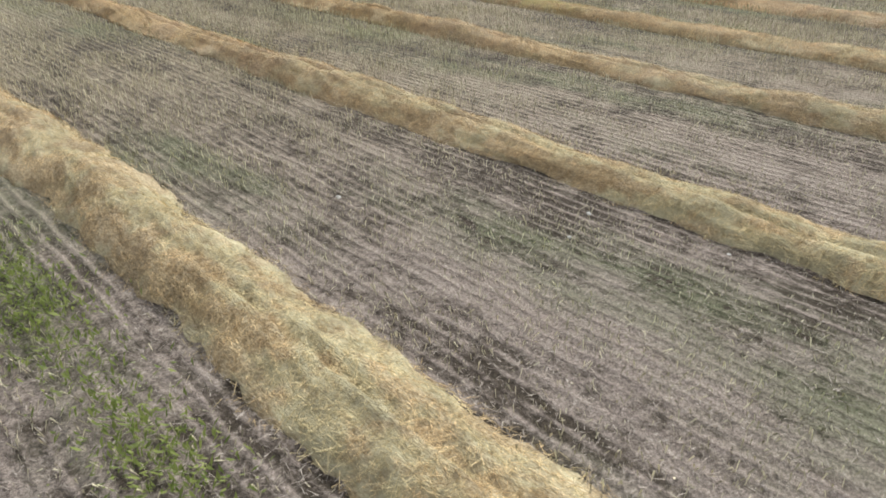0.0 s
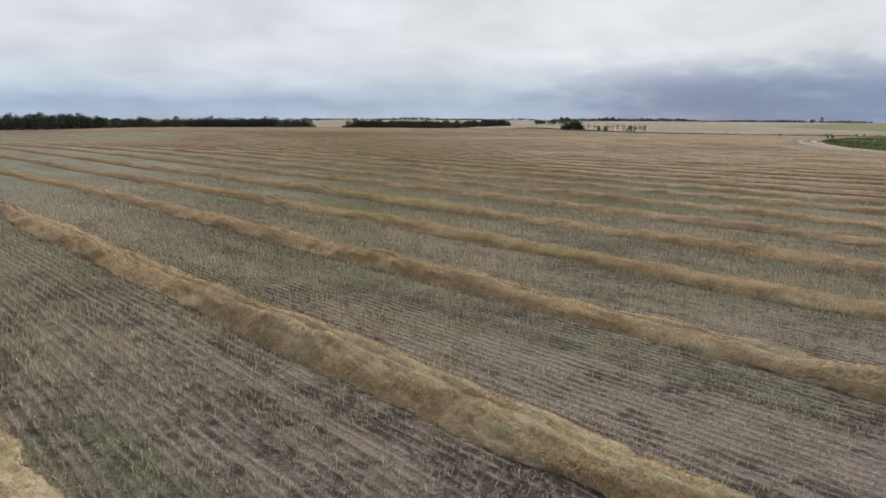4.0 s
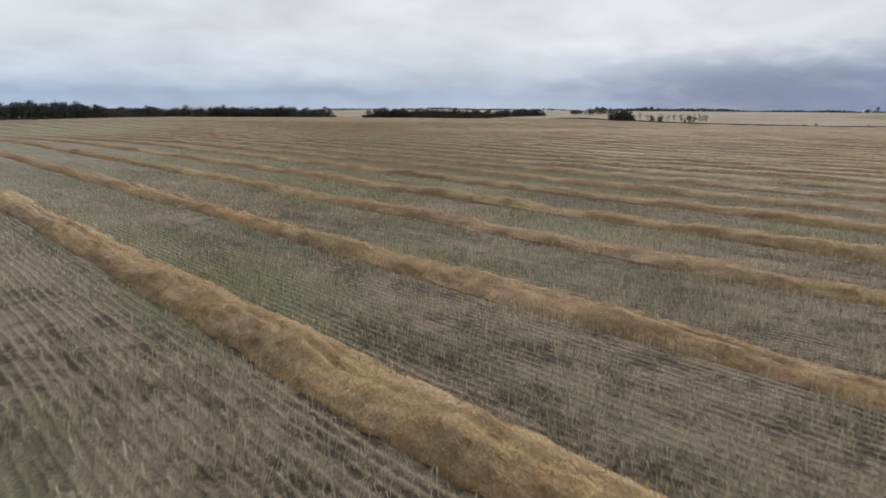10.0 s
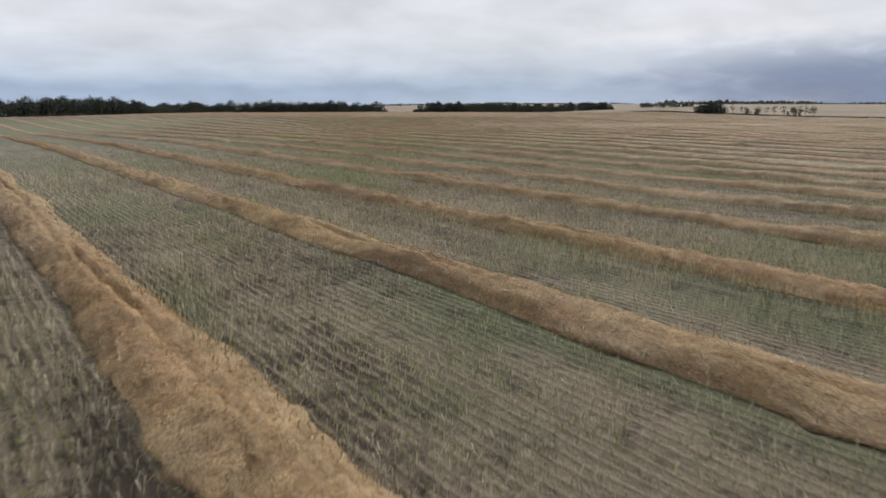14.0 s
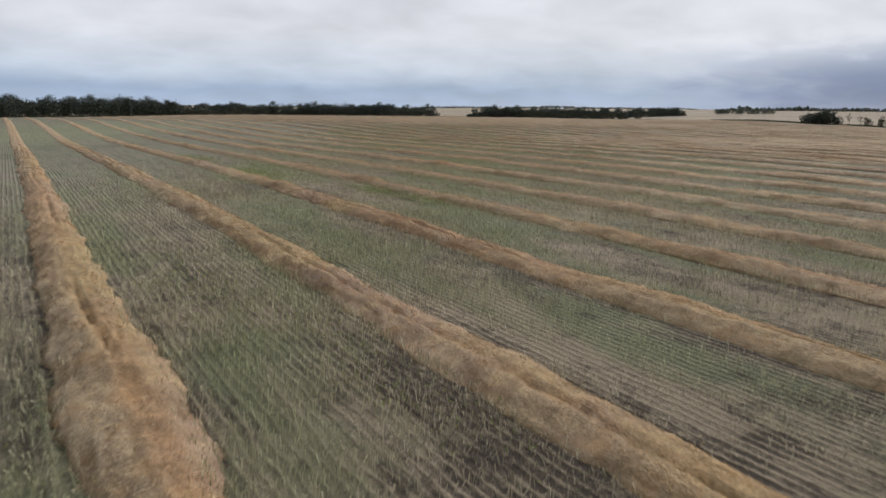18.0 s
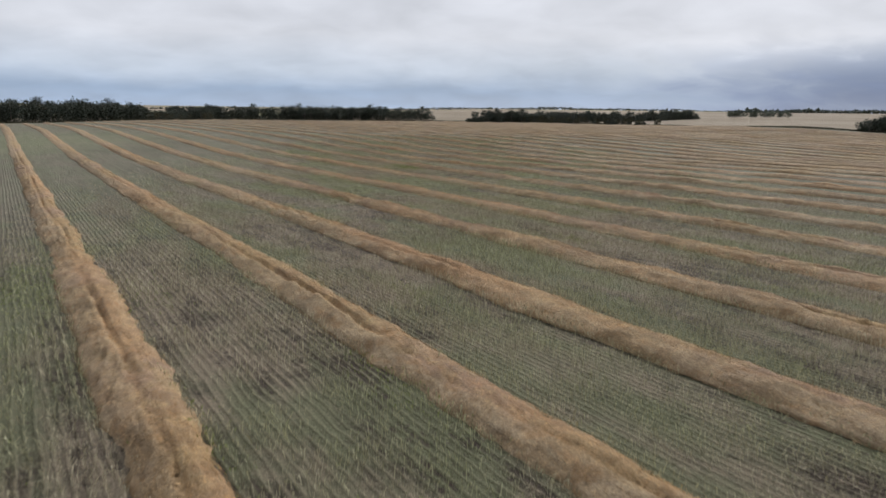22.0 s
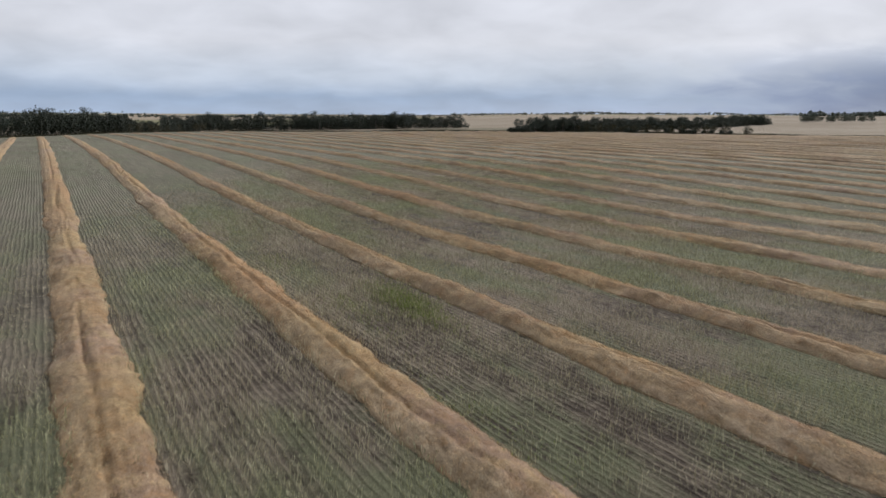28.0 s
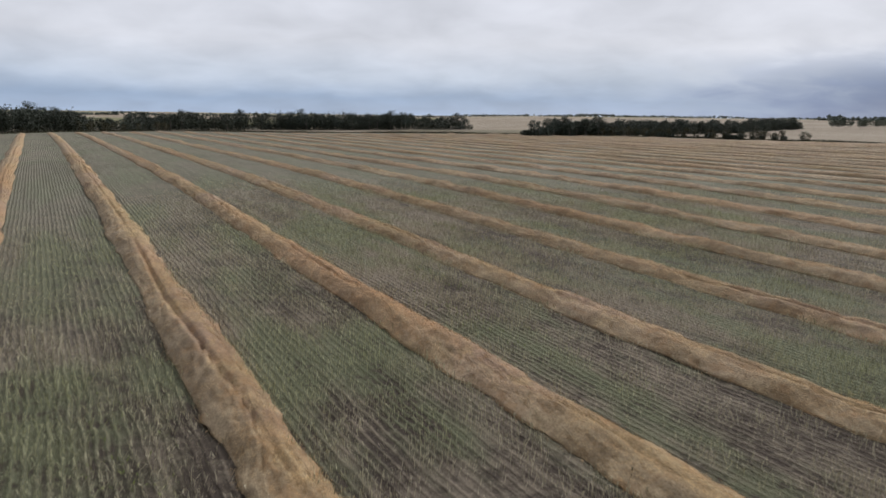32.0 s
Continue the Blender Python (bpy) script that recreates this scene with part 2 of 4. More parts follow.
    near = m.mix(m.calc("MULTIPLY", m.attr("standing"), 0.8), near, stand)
    near = m.mix(m.calc("MULTIPLY", m.attr("verdant"), 0.6), near, m.mix(m.span(litter, 0.3, 0.7), (0.19, 0.215, 0.115), (0.33, 0.345, 0.20)))
    # other fields out to the skyline: ripe and cut grain, a little pasture
    cells = m.nt.nodes.new("ShaderNodeTexVoronoi")
    cells.inputs["Scale"].default_value = 0.0022
    m.nt.links.new(m.co, cells.inputs["Vector"])
    pale = m.mix(m.span(m.noise(0.012, 4), 0.3, 0.7), (0.30, 0.245, 0.18), (0.40, 0.335, 0.255))
    split = m.nt.nodes.new("ShaderNodeSeparateColor")
    m.nt.links.new(cells.outputs["Color"], split.inputs[0])
    past = m.mix(m.span(split.outputs[0], 0.62, 0.66), pale, (0.24, 0.23, 0.12))
    past = m.mix(m.span(split.outputs[1], 0.80, 0.84), past, (0.45, 0.38, 0.295))
    past = m.mix(m.span(m.noise(0.25, 4, stretch=(1, 0.25, 1)), 0.4, 0.7, 0.0, 0.3), past, (0.25, 0.20, 0.13))
    col = m.mix(m.attr("beyond"), near, past)
    grass = m.mix(m.span(m.noise(0.7, 5), 0.35, 0.65), (0.055, 0.065, 0.030), (0.14, 0.13, 0.065))
    col = m.mix(m.attr("grass"), col, grass)
    lush = m.mix(m.span(m.noise(0.5, 5), 0.35, 0.65), (0.075, 0.115, 0.032), (0.17, 0.20, 0.07))
    col = m.mix(m.attr("slough"), col, lush)
    relief = m.calc("ADD", m.calc("MULTIPLY", rows, 0.6), m.calc("ADD", m.calc("MULTIPLY", litter, 1.0), m.calc("MULTIPLY", grit, 0.5)))
    relief = m.calc("ADD", relief, tuft)
    m.bump(relief, 1.0, 0.10)
    return m.done(col)


def mat_windrow(name, loose):
    """Cut crop: the matted mass of a windrow, or stalks lying loose on it."""
    m = Mat(name, 0.85, 0.25)
    r = m.island()
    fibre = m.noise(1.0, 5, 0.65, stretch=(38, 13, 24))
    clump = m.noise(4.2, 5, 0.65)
    patch = m.noise(0.10, 4, 0.6)
    mott = m.noise(1.0, 4, 0.6, stretch=(1.7, 1.0, 1.5))
    tan = m.mix(m.span(fibre, 0.3, 0.7), (0.185, 0.122, 0.062), (0.445, 0.315, 0.168))
    rust = m.mix(m.span(fibre, 0.3, 0.7), (0.175, 0.118, 0.082), (0.420, 0.300, 0.215))
    gold = m.mix(m.span(fibre, 0.3, 0.7), (0.225, 0.160, 0.080), (0.49, 0.375, 0.215))
    col = m.mix(m.span(patch, 0.36, 0.58), rust, tan)
    col = m.mix(m.span(mott, 0.48, 0.62, 0.0, 0.6), col, gold)
    col = m.mix(m.span(m.noise(0.05, 2), 0.50, 0.66, 0.0, 0.7), col, gold)
    # some windrows are rustier than their neighbours
    orange = m.mix(m.span(fibre, 0.3, 0.7), (0.235, 0.135, 0.070), (0.49, 0.325, 0.180))
    col = m.mix(m.span(m.noise(1.0, 3, 0.6, stretch=(0.17, 0.022, 0.1)), 0.50, 0.62, 0.0, 0.7), col, orange)
    # riper and yellower in the south of the field, with pale green wisps
    col = m.mix(m.attr("stems"), col, m.mix(m.span(fibre, 0.3, 0.7), (0.210, 0.155, 0.098), (0.460, 0.365, 0.240)))
    south = m.north(8, 32, 0.7, 0.0)
    col = m.mix(m.span(mott, 0.36, 0.47, 0.5, 0.0), col, (0.30, 0.185, 0.090))
    col = m.mix(m.north(105, 150, 0.3, 0.0), col, gold)
    ripe = m.mix(m.span(fibre, 0.3, 0.7), (0.235, 0.183, 0.106), (0.50, 0.415, 0.278))
    col = m.mix(south, col, ripe)
    wisp = m.span(m.noise(1.0, 4, 0.6, stretch=(1.3, 0.8, 1.3)), 0.45, 0.60, 0.0, 0.95)
    col = m.mix(m.calc("MULTIPLY", south, wisp), col, (0.40, 0.375, 0.248))
    # brown clumps, and shade of small hollows painted in as dark spots
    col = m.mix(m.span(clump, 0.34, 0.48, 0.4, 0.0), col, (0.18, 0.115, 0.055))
    # mottled lighter and darker
    col = m.mix(1.0, col, m.mix(m.span(m.noise(1.5, 5, 0.65), 0.36, 0.64), (0.88, 0.87, 0.86), (1.20, 1.19, 1.17)), "MULTIPLY")
    lime = m.mix(m.span(fibre, 0.3, 0.7), (0.21, 0.195, 0.058), (0.46, 0.425, 0.155))
    col = m.mix(m.calc("MULTIPLY", m.attr("green"), m.span(mott, 0.42, 0.58, 0.1, 0.85)), col, lime)
    # loose stalks lightened against the mass, making up for self-shading in the colour
    if loose:
        col = m.mix(1.0, col, m.mix(r, (1.00, 0.93, 0.81), (1.95, 1.82, 1.60)), "MULTIPLY")
    else:
        col = m.mix(1.0, col, (1.12, 1.12, 1.12), "MULTIPLY")
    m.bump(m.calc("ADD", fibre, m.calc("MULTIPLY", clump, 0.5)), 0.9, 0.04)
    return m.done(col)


def mat_stubble():
    m = Mat("stubble_stalks", 0.8, 0.25)
    r = m.island()
    a = m.mix(r, (0.25, 0.225, 0.152), (0.90, 0.815, 0.58))
    green = m.regrowth(0.46, 0.64, 0.0, 0.65)
    g = m.mix(r, (0.19, 0.212, 0.11), (0.74, 0.77, 0.43))
    return m.done(m.mix(green, a, g))


def mat_chaff():
    m = Mat("chaff", 0.9, 0.2)
    r = m.island()
    return m.done(m.mix(m.north(4, 26), m.mix(r, (0.23, 0.19, 0.16), (0.60, 0.53, 0.46)), m.mix(r, (0.24, 0.20, 0.145), (0.66, 0.57, 0.43))))


def mat_weed():
    m = Mat("weeds", 0.7, 0.3)
    col = m.mix(m.island(), (0.14, 0.185, 0.045), (0.31, 0.355, 0.10))
    # thin leaves let light through
    thin = m.nt.nodes.new("ShaderNodeBsdfTranslucent")
    both = m.nt.nodes.new("ShaderNodeMixShader")
    both.inputs[0].default_value = 0.45
    m.put(thin.inputs["Color"], col)
    m.nt.links.new(m.bsdf.outputs[0], both.inputs[1])
    m.nt.links.new(thin.outputs[0], both.inputs[2])
    m.nt.links.new(both.outputs[0], m.nt.nodes["Material Output"].inputs["Surface"])
    return m.done(col)


def mat_leaf(name, a, b):
    m = Mat(name, 0.7, 0.25)
    base = m.mix(m.island(), a, b)
    return m.done(m.mix(m.span(m.object_random(), 0.0, 1.0, 0.0, 0.45), base, (0.070, 0.072, 0.048)))


def mat_plain(name, a, b, scale=2.0, rough=0.85):
    m = Mat(name, rough, 0.25)
    return m.done(m.mix(m.span(m.noise(scale, 5), 0.3, 0.7), a, b))


GROUND = mat_ground()
CROP = mat_windrow("cut_crop", False)
STRAW = mat_windrow("loose_cut_stalks", True)
STALK = mat_stubble()
CHAFF = mat_chaff()
WEED = mat_weed()
LEAF = mat_leaf("aspen_leaf", (0.042, 0.058, 0.047), (0.082, 0.102, 0.078))
# leaves of the far bluff, with distance haze mixed into the colour
HAZED_LEAF = mat_leaf("haze_paled_leaf", (0.11, 0.13, 0.10), (0.22, 0.25, 0.185))
REED = mat_leaf("reed_leaf", (0.09, 0.125, 0.035), (0.25, 0.28, 0.095))
SHRUB_LEAF = mat_leaf("shrub_leaf", (0.035, 0.038, 0.020), (0.11, 0.10, 0.05))
BARK = mat_plain("aspen_bark", (0.10, 0.09, 0.075), (0.34, 0.31, 0.27), 3.0)
TWIG = mat_plain("grey_twig", (0.11, 0.085, 0.07), (0.28, 0.23, 0.19), 4.0)
WHITE = mat_plain("white_metal_cladding", (0.66, 0.66, 0.66), (0.80, 0.80, 0.79), 0.3, 0.5)
GREY = mat_plain("weathered_sheet_roof", (0.42, 0.43, 0.45), (0.56, 0.57, 0.58), 0.3, 0.5)
STONE = mat_plain("pale_field_stone", (0.45, 0.43, 0.40), (0.70, 0.68, 0.64), 8.0)
DARK = mat_plain("dark_doorway_boards", (0.06, 0.055, 0.05), (0.12, 0.11, 0.10), 1.0)

# ---------------------------------------------------------------- lie of the land
KNOT_Z = [1.14, 0.95, 0.79, 0.72, 0.58, 0.22, 0.1, -0.26, -0.31, -0.62, -0.81, -1.04, -1.08, -1.04]
KNOT_SLOPE = [-0.19, -0.4, -0.58, -0.69, -0.65, -0.41, -0.43, -0.59, -0.29, 0.1, 0.47, 0.3, -0.08, -0.44]
KNOT_Z, KNOT_SLOPE = np.array(KNOT_Z), np.array(KNOT_SLOPE)


def step(v, lo, hi):
    t = np.clip((np.asarray(v, float) - lo) / (hi - lo), 0, 1)
    return t * t * (3 - 2 * t)


def land(x, y):
    """Height of the ground: gentle swells along the way, level far off."""
    x, y = np.asarray(x, float), np.asarray(y, float)
    q = np.clip((y + 40.0) / 30.0, 0, len(KNOT_Z) - 3.001)
    i = q.astype(int)
    t = q - i
    w = np.stack([(1 - t) ** 3, 3 * t ** 3 - 6 * t ** 2 + 4, -3 * t ** 3 + 3 * t ** 2 + 3 * t + 1, t ** 3], -1) / 6
    idx = i[..., None] + np.arange(4)
    side = 1.6 * np.tanh((x - 10) / 40 / 1.6)
    z = (w * KNOT_Z[idx]).sum(-1) + (w * KNOT_SLOPE[idx]).sum(-1) * side
    far = 0.2 - 0.9 * step(x, 70, 170)
    z = z + (far - z) * step(y, 280, 350)
    z = z + (far - z) * step(x, 110, 260)
    z = z - 1.2 * step(-x, 75, 150) * step(y, 230, 340)
    z = z - 2.4 * step(y, 505, 600) * step(-x, -120, -20)
    # a low rise along the north-eastern edge of the field
    z = z + 2.2 * np.exp(-((x - 158) / 55) ** 2 - ((y - 422) / 55) ** 2)
    # far off the land climbs towards the east
    return z + 8.5 * step(x, -500, 500) * step(np.hypot(x, y), 480, 1300)


def waves(x, y, seed):
    """Cheap smooth noise from sines, about -1 to 1."""
    r = np.random.RandomState(seed)
    out = 0
    for _ in range(7):
        a, k, p = r.uniform(0, 6.28), r.uniform(0.4, 1.6), r.uniform(0, 6.28)
        out = out + np.sin((x * math.cos(a) + y * math.sin(a)) * k + p)
    return out / 3.2


def headland(x, y):
    """The western headland, where the crop was thin and the ground has greened."""
    return step(-x, 34, 62) * step(y, 190, 235) * step(-y, -350, -300)


# edge of the cut field, round from the south-west
FIELD = [(-520, -260), (-330, 200), (-232, 362), (-166, 392), (-142, 436), (-128, 492), (-52, 494), (28, 526), (80, 508),
         (120, 490), (167, 397), (236, 352), (330, 318), (520, 250), (520, -260)]


def inside(x, y, poly=FIELD):
    """Signed distance to the edge of a field, positive inside."""
    x, y = np.asarray(x, float), np.asarray(y, float)
    odd = np.zeros(x.shape, bool)
    best = np.full(x.shape, 1e9)
    for (ax, ay), (bx, by) in zip(poly, poly[1:] + poly[:1]):
        cross = (ay > y) != (by > y)
        with np.errstate(divide="ignore", invalid="ignore"):
            xi = (bx - ax) * (y - ay) / (by - ay if by != ay else 1e-9) + ax
        odd ^= cross & (x < xi)
        t = np.clip(((x - ax) * (bx - ax) + (y - ay) * (by - ay)) / ((bx - ax) ** 2 + (by - ay) ** 2), 0, 1)
        best = np.minimum(best, np.hypot(x - ax - t * (bx - ax), y - ay - t * (by - ay)))
    return np.where(odd, best, -best)


# middle of the strip of field that is built finest, from south to north
WAY_Y = np.array((-10.0, 20.0, 50.0, 80.0, 110.0, 140.0, 200.0, 260.0, 280.0))
WAY_X = np.array((0.0, 3.4, 8.9, 13.7, 16.6, 17.1, 16.4, 13.2, 12.4))
SLOUGH = (242.0, 205.0, 120.0, 42.0)   # wet hollow left uncut, lying north-east: centre and half axes


def slough_xy(p, q):
    """From metres along and across the slough to the plan."""
    c = math.sqrt(0.5)
    return SLOUGH[0] + (p - q) * c, SLOUGH[1] + (p + q) * c


def slough_d(x, y):
    c = math.sqrt(0.5)
    dx, dy = np.asarray(x) - SLOUGH[0], np.asarray(y) - SLOUGH[1]
    return np.hypot((dx + dy) * c / SLOUGH[2], (dy - dx) * c / SLOUGH[3])


def mesh_ob(name, verts, faces, material, parent=None, label="", smooth=False, attrs=None):
    """One mesh object from arrays: faces all triangles or all quads."""
    verts, faces = np.asarray(verts, np.float32), np.asarray(faces, np.int32)
    me = bpy.data.meshes.new(name)
    me.vertices.add(len(verts))
    me.vertices.foreach_set("co", verts.ravel())
    k = faces.shape[1]
    me.loops.add(faces.size)
    me.loops.foreach_set("vertex_index", faces.ravel())
    me.polygons.add(len(faces))
    me.polygons.foreach_set("loop_start", np.arange(0, faces.size, k, dtype=np.int32))
    me.polygons.foreach_set("use_smooth", np.full(len(faces), smooth))
    for key, val in (attrs or {}).items():
        at = me.attributes.new(key, "FLOAT", "POINT")
        at.data.foreach_set("value", np.asarray(val, np.float32))
    me.update(calc_edges=True)
    me.materials.append(material)
    ob = new(name, me)
    if parent:
        ob.parent = parent
    if label:
        tagged(ob, label)
    return ob


def build_ground():
    def axis(lo, hi, fine, far):
        core = np.arange(lo, hi + 0.1, fine)
        out = []
        s, p = fine, hi
        while p < far:
            s *= 1.22
            p += s
            out.append(p)
        left = [lo + hi - q for q in out]
        return np.array(sorted(left) + list(core) + out)

    xs, ys = axis(-150, 300, 2.5, 4700), axis(-60, 560, 2.5, 4700)
    X, Y = np.meshgrid(xs, ys)
    Z = land(X, Y)
    d = inside(X, Y)
    so = slough_d(X, Y)
    Z = Z - 0.5 * step(so, 1.1, 0.6) + 0.04 * waves(X * 0.35, Y * 0.35, 3) * step(d, 0, 10)
    beyond = step(-d, 0.5, 3.0)
    grass = step(-d, -2.0, 0.5) * step(-d, 7.0, 4.0)
    # away from the finely built strip the ground carries the stubble's colour itself
    standing = step(np.abs(X - np.interp(Y, WAY_Y, WAY_X) - 5), 9, 46)
    standing = np.maximum(standing, np.maximum(step(-Y, -6, 6), step(Y, 318, 345)))
    grass = np.maximum(grass, 0.55 * step(-np.hypot((X - 24) / 60, (Y - 610) / 70), -1.0, -0.7))
    n, mm = X.shape
    k = np.arange(n * mm).reshape(n, mm)
    F = np.stack([k[:-1, :-1], k[:-1, 1:], k[1:, 1:], k[1:, :-1]], -1).reshape(-1, 4)
    ob = mesh_ob("ground", np.stack([X, Y, Z], -1).reshape(-1, 3), F, GROUND, smooth=True,
                 attrs={"beyond": beyond.ravel(), "standing": standing.ravel(), "verdant": (headland(X, Y) * np.clip(0.6 + 0.5 * waves(X * 0.08, Y * 0.08, 41), 0, 1)).ravel(), "grass": grass.ravel(), "slough": step(so, 1.08, 0.96).ravel()})
    tagged(ob, "gently rolling prairie ground with stubble rows and pale far fields", "ground", kind="structure")


build_ground()

# ---------------------------------------------------------------- windrows
SHIFT = [0.32, 0.38, 0.34, -0.06, -0.17, 0.23, 0.14, 0.49, 0.35, 0.6, -0.1, 0.41, 0.04, 0.1, 0.09, 0.05, -0.2, -0.15, -0.2, 0.05, 0.41, 0.42, 0.26, -0.04, 0.1]
# greener stretches of crop: place, radius and how green
LIME = [(4.7, 53.7, 5.0, 1.0), (6.8, 50.1, 4.5, 1.0), (8.7, 47.1, 4.0, 1.0), (3.1, 43.2, 3.5, 0.8), (4.5, 41.0, 4.0, 0.8), (10.1, 32.2, 4.0, 0.6), (11.3, 30.2, 3.5, 0.6),
        (8.5, 90.7, 3.5, 0.35), (18.6, 89.5, 4.0, 0.5), (19.6, 87.6, 4.0, 0.5), (10.6, 77.3, 4.0, 0.4)]


def beside(x, y):
    """Metres to the east of the finely built strip's middle."""
    return x - np.interp(y, WAY_Y, WAY_X)


def windrow_line(k):
    u = OFFSET + 7.6 * k + (SHIFT[k] if 0 <= k < len(SHIFT) else 0.25 * math.sin(k * 2.1))
    return u


def windrow_width(k):
    return float(np.interp(k, (1, 4, 10, 14, 16, 18, 20, 26), (1.84, 1.92, 1.92, 2.0, 2.3, 2.3, 1.92, 2.0))) + 0.04 * math.sin(k * 1.7)


def build_windrow(k, s0, s1, rng):
    """One windrow: a two-humped bank of cut crop with loose stalks lying over it."""
    u0, width = windrow_line(k), windrow_width(k)
    # fine in the middle strip, coarser away from it
    s, cuts = s0, []
    while s < s1:
        cuts.append(s)
        x, y = DIR * s + NRM * u0
        b = abs(float(beside(x, y)) - 4)
        away = max(b - 22, 0) + max(-y - 5, 0) + max(y - 345, 0)
        s += 0.34 + min(away * 0.09, 5.0)
    cuts = np.array(cuts + [s1])
    prof = np.linspace(-1, 1, 21)
    S, Q = np.meshgrid(cuts, prof, indexing="ij")
    sway = 0.06 * waves(cuts * 0.22, cuts * 0 + k * 9.0, 5)
    wid = width * (1 + 0.12 * waves(cuts * 0.5, cuts * 0 + k * 4.0, 6))
    hgt = 0.37 * (1 + 0.20 * waves(cuts * 0.8, cuts * 0 + k * 7.0, 7))
    ends = np.minimum(step(cuts, s0, s0 + 2.0), step(-cuts, -s1, -s1 + 2.0))
    groove = 0.28 + 0.32 * waves(cuts * 0.35, cuts * 0 + k * 3.0, 8)
    mid = 0.30 * waves(cuts * 0.25, cuts * 0 + k * 11.0, 9)
    shape = np.clip(1 - np.abs(Q) ** 2.1, 0, 1)
    dip = np.clip(groove, 0.0, 0.8)[:, None] * np.exp(-((Q - 0.08 - mid[:, None] * 0.6) / 0.085) ** 2)
    bow = BEND * (cuts - 100) ** 2
    U = u0 + bow[:, None] + sway[:, None] + Q * (wid[:, None] / 2)
    lump = 0.055 * waves(S * 1.3 - U * 1.1, U * 1.5 + k, 18) + 0.042 * waves(S * 2.3, U * 3.2 + k, 10) + 0.022 * waves(S * 6.0, U * 7.0 + k, 11) + 0.030 * rng.normal(0, 1, S.shape)
    # the crop lies on the cut stems and thins out to a ragged rim
    rim = np.clip(0.06 + 0.06 * waves(S * 1.6, np.sign(Q) * 4 + k, 16) + 0.04 * rng.normal(0, 1, S.shape), 0.0, 0.3)
    H = (hgt[:, None] * (rim + 0.96 * shape - dip) + lump * (0.25 + 0.75 * shape)) * ends[:, None]
    ragged = 0.09 * waves(S * 1.4, Q * 3 + k, 13) + 0.06 * waves(S * 4.5, Q * 3 + k, 14) + 0.035 * rng.normal(0, 1, S.shape)
    U = U + ragged * (0.1 + np.abs(Q) ** 2)
    X = DIR[0] * S + NRM[0] * U
    Y = DIR[1] * S + NRM[1] * U
    G = land(X, Y)
    H = H * (1 - 0.5 * headland(X, Y))
    Z = G + np.maximum(H, 0.02) - 0.02
    green = np.zeros(X.shape)
    for gx, gy, gr, much in LIME:
        green = np.maximum(green, much * step(-np.hypot(X - gx, Y - gy), -gr, -gr * 0.45))
    if k > 1:
        green = green * step(Q, -1.3, -0.3)
    # stem butts lie to one side of the groove, pods to the other
    stems = step((mid[:, None] * 0.6 + 0.1 - Q) * (1 if k > 10 else -1), 0.0, 0.5) * np.clip(0.55 + 0.35 * waves(cuts * 0.25, cuts * 0 + k * 5.0, 15), 0, 0.9)[:, None]
    n, m = X.shape
    # close the underside: a foot drawn in below each rim
    foot = [u0 + bow + sway + e * 0.97 * wid / 2 for e in (-1, 1)]
    UF = np.concatenate([foot[0][:, None], U, foot[1][:, None]], 1)
    SF = np.repeat(cuts[:, None], m + 2, 1)
    XF, YF = DIR[0] * SF + NRM[0] * UF, DIR[1] * SF + NRM[1] * UF
    ZF = np.concatenate([land(XF[:, :1], YF[:, :1]) - 0.03, Z, land(XF[:, -1:], YF[:, -1:]) - 0.03], 1)
    idx = np.arange(n * (m + 2)).reshape(n, m + 2)
    F = np.stack([idx[:-1, :-1], idx[:-1, 1:], idx[1:, 1:], idx[1:, :-1]], -1).reshape(-1, 4)
    padded = {key: np.pad(val, ((0, 0), (1, 1)), mode="edge").ravel() for key, val in (("green", green), ("stems", stems))}
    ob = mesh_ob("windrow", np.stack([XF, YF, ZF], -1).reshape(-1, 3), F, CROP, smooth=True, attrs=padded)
    tagged(ob, "golden brown windrow of cut canola lying on stubble", "windrow", "windrows across the field")
    # loose stalks, thick in the finely built strip
    mids = 0.5 * (cuts[1:] + cuts[:-1])
    xy = DIR[None] * mids[:, None] + NRM[None] * u0
    b = np.abs(beside(xy[:, 0], xy[:, 1]) - 4)
    dens = 950 * step(-b, -25, -6) * step(xy[:, 1], -8, 4) * step(-xy[:, 1], -350, -320) * (1 + 0.5 * step(-xy[:, 1], -34, -18))
    coarse = 70 * step(-b, -75, -50) * step(b, 6, 25) * step(xy[:, 1], -8, 4) * step(-xy[:, 1], -420, -380)
    count = rng.poisson((dens + coarse) * np.diff(cuts))
    big = 1 + 2.2 * coarse / (dens + coarse + 1e-6)
    if count.sum() < 20:
        return
    c = np.repeat(np.arange(len(mids)), count)
    N = len(c)
    ss = cuts[c] + rng.rand(N) * np.diff(cuts)[c]
    q = np.clip(rng.uniform(-1.0, 1.0, N) + rng.normal(0, 0.09, N), -1.2, 1.2)
    qi = np.clip((q + 1) / 2 * (m - 1), 0, m - 1.001)
    q0 = qi.astype(int)
    ft = qi - q0
    uu = U[c, q0] * (1 - ft) + U[c, q0 + 1] * ft + np.where(np.abs(q) > 1, (np.abs(q) - 1) * np.sign(q) * wid[c] / 2, 0)
    gg = green[c, q0]

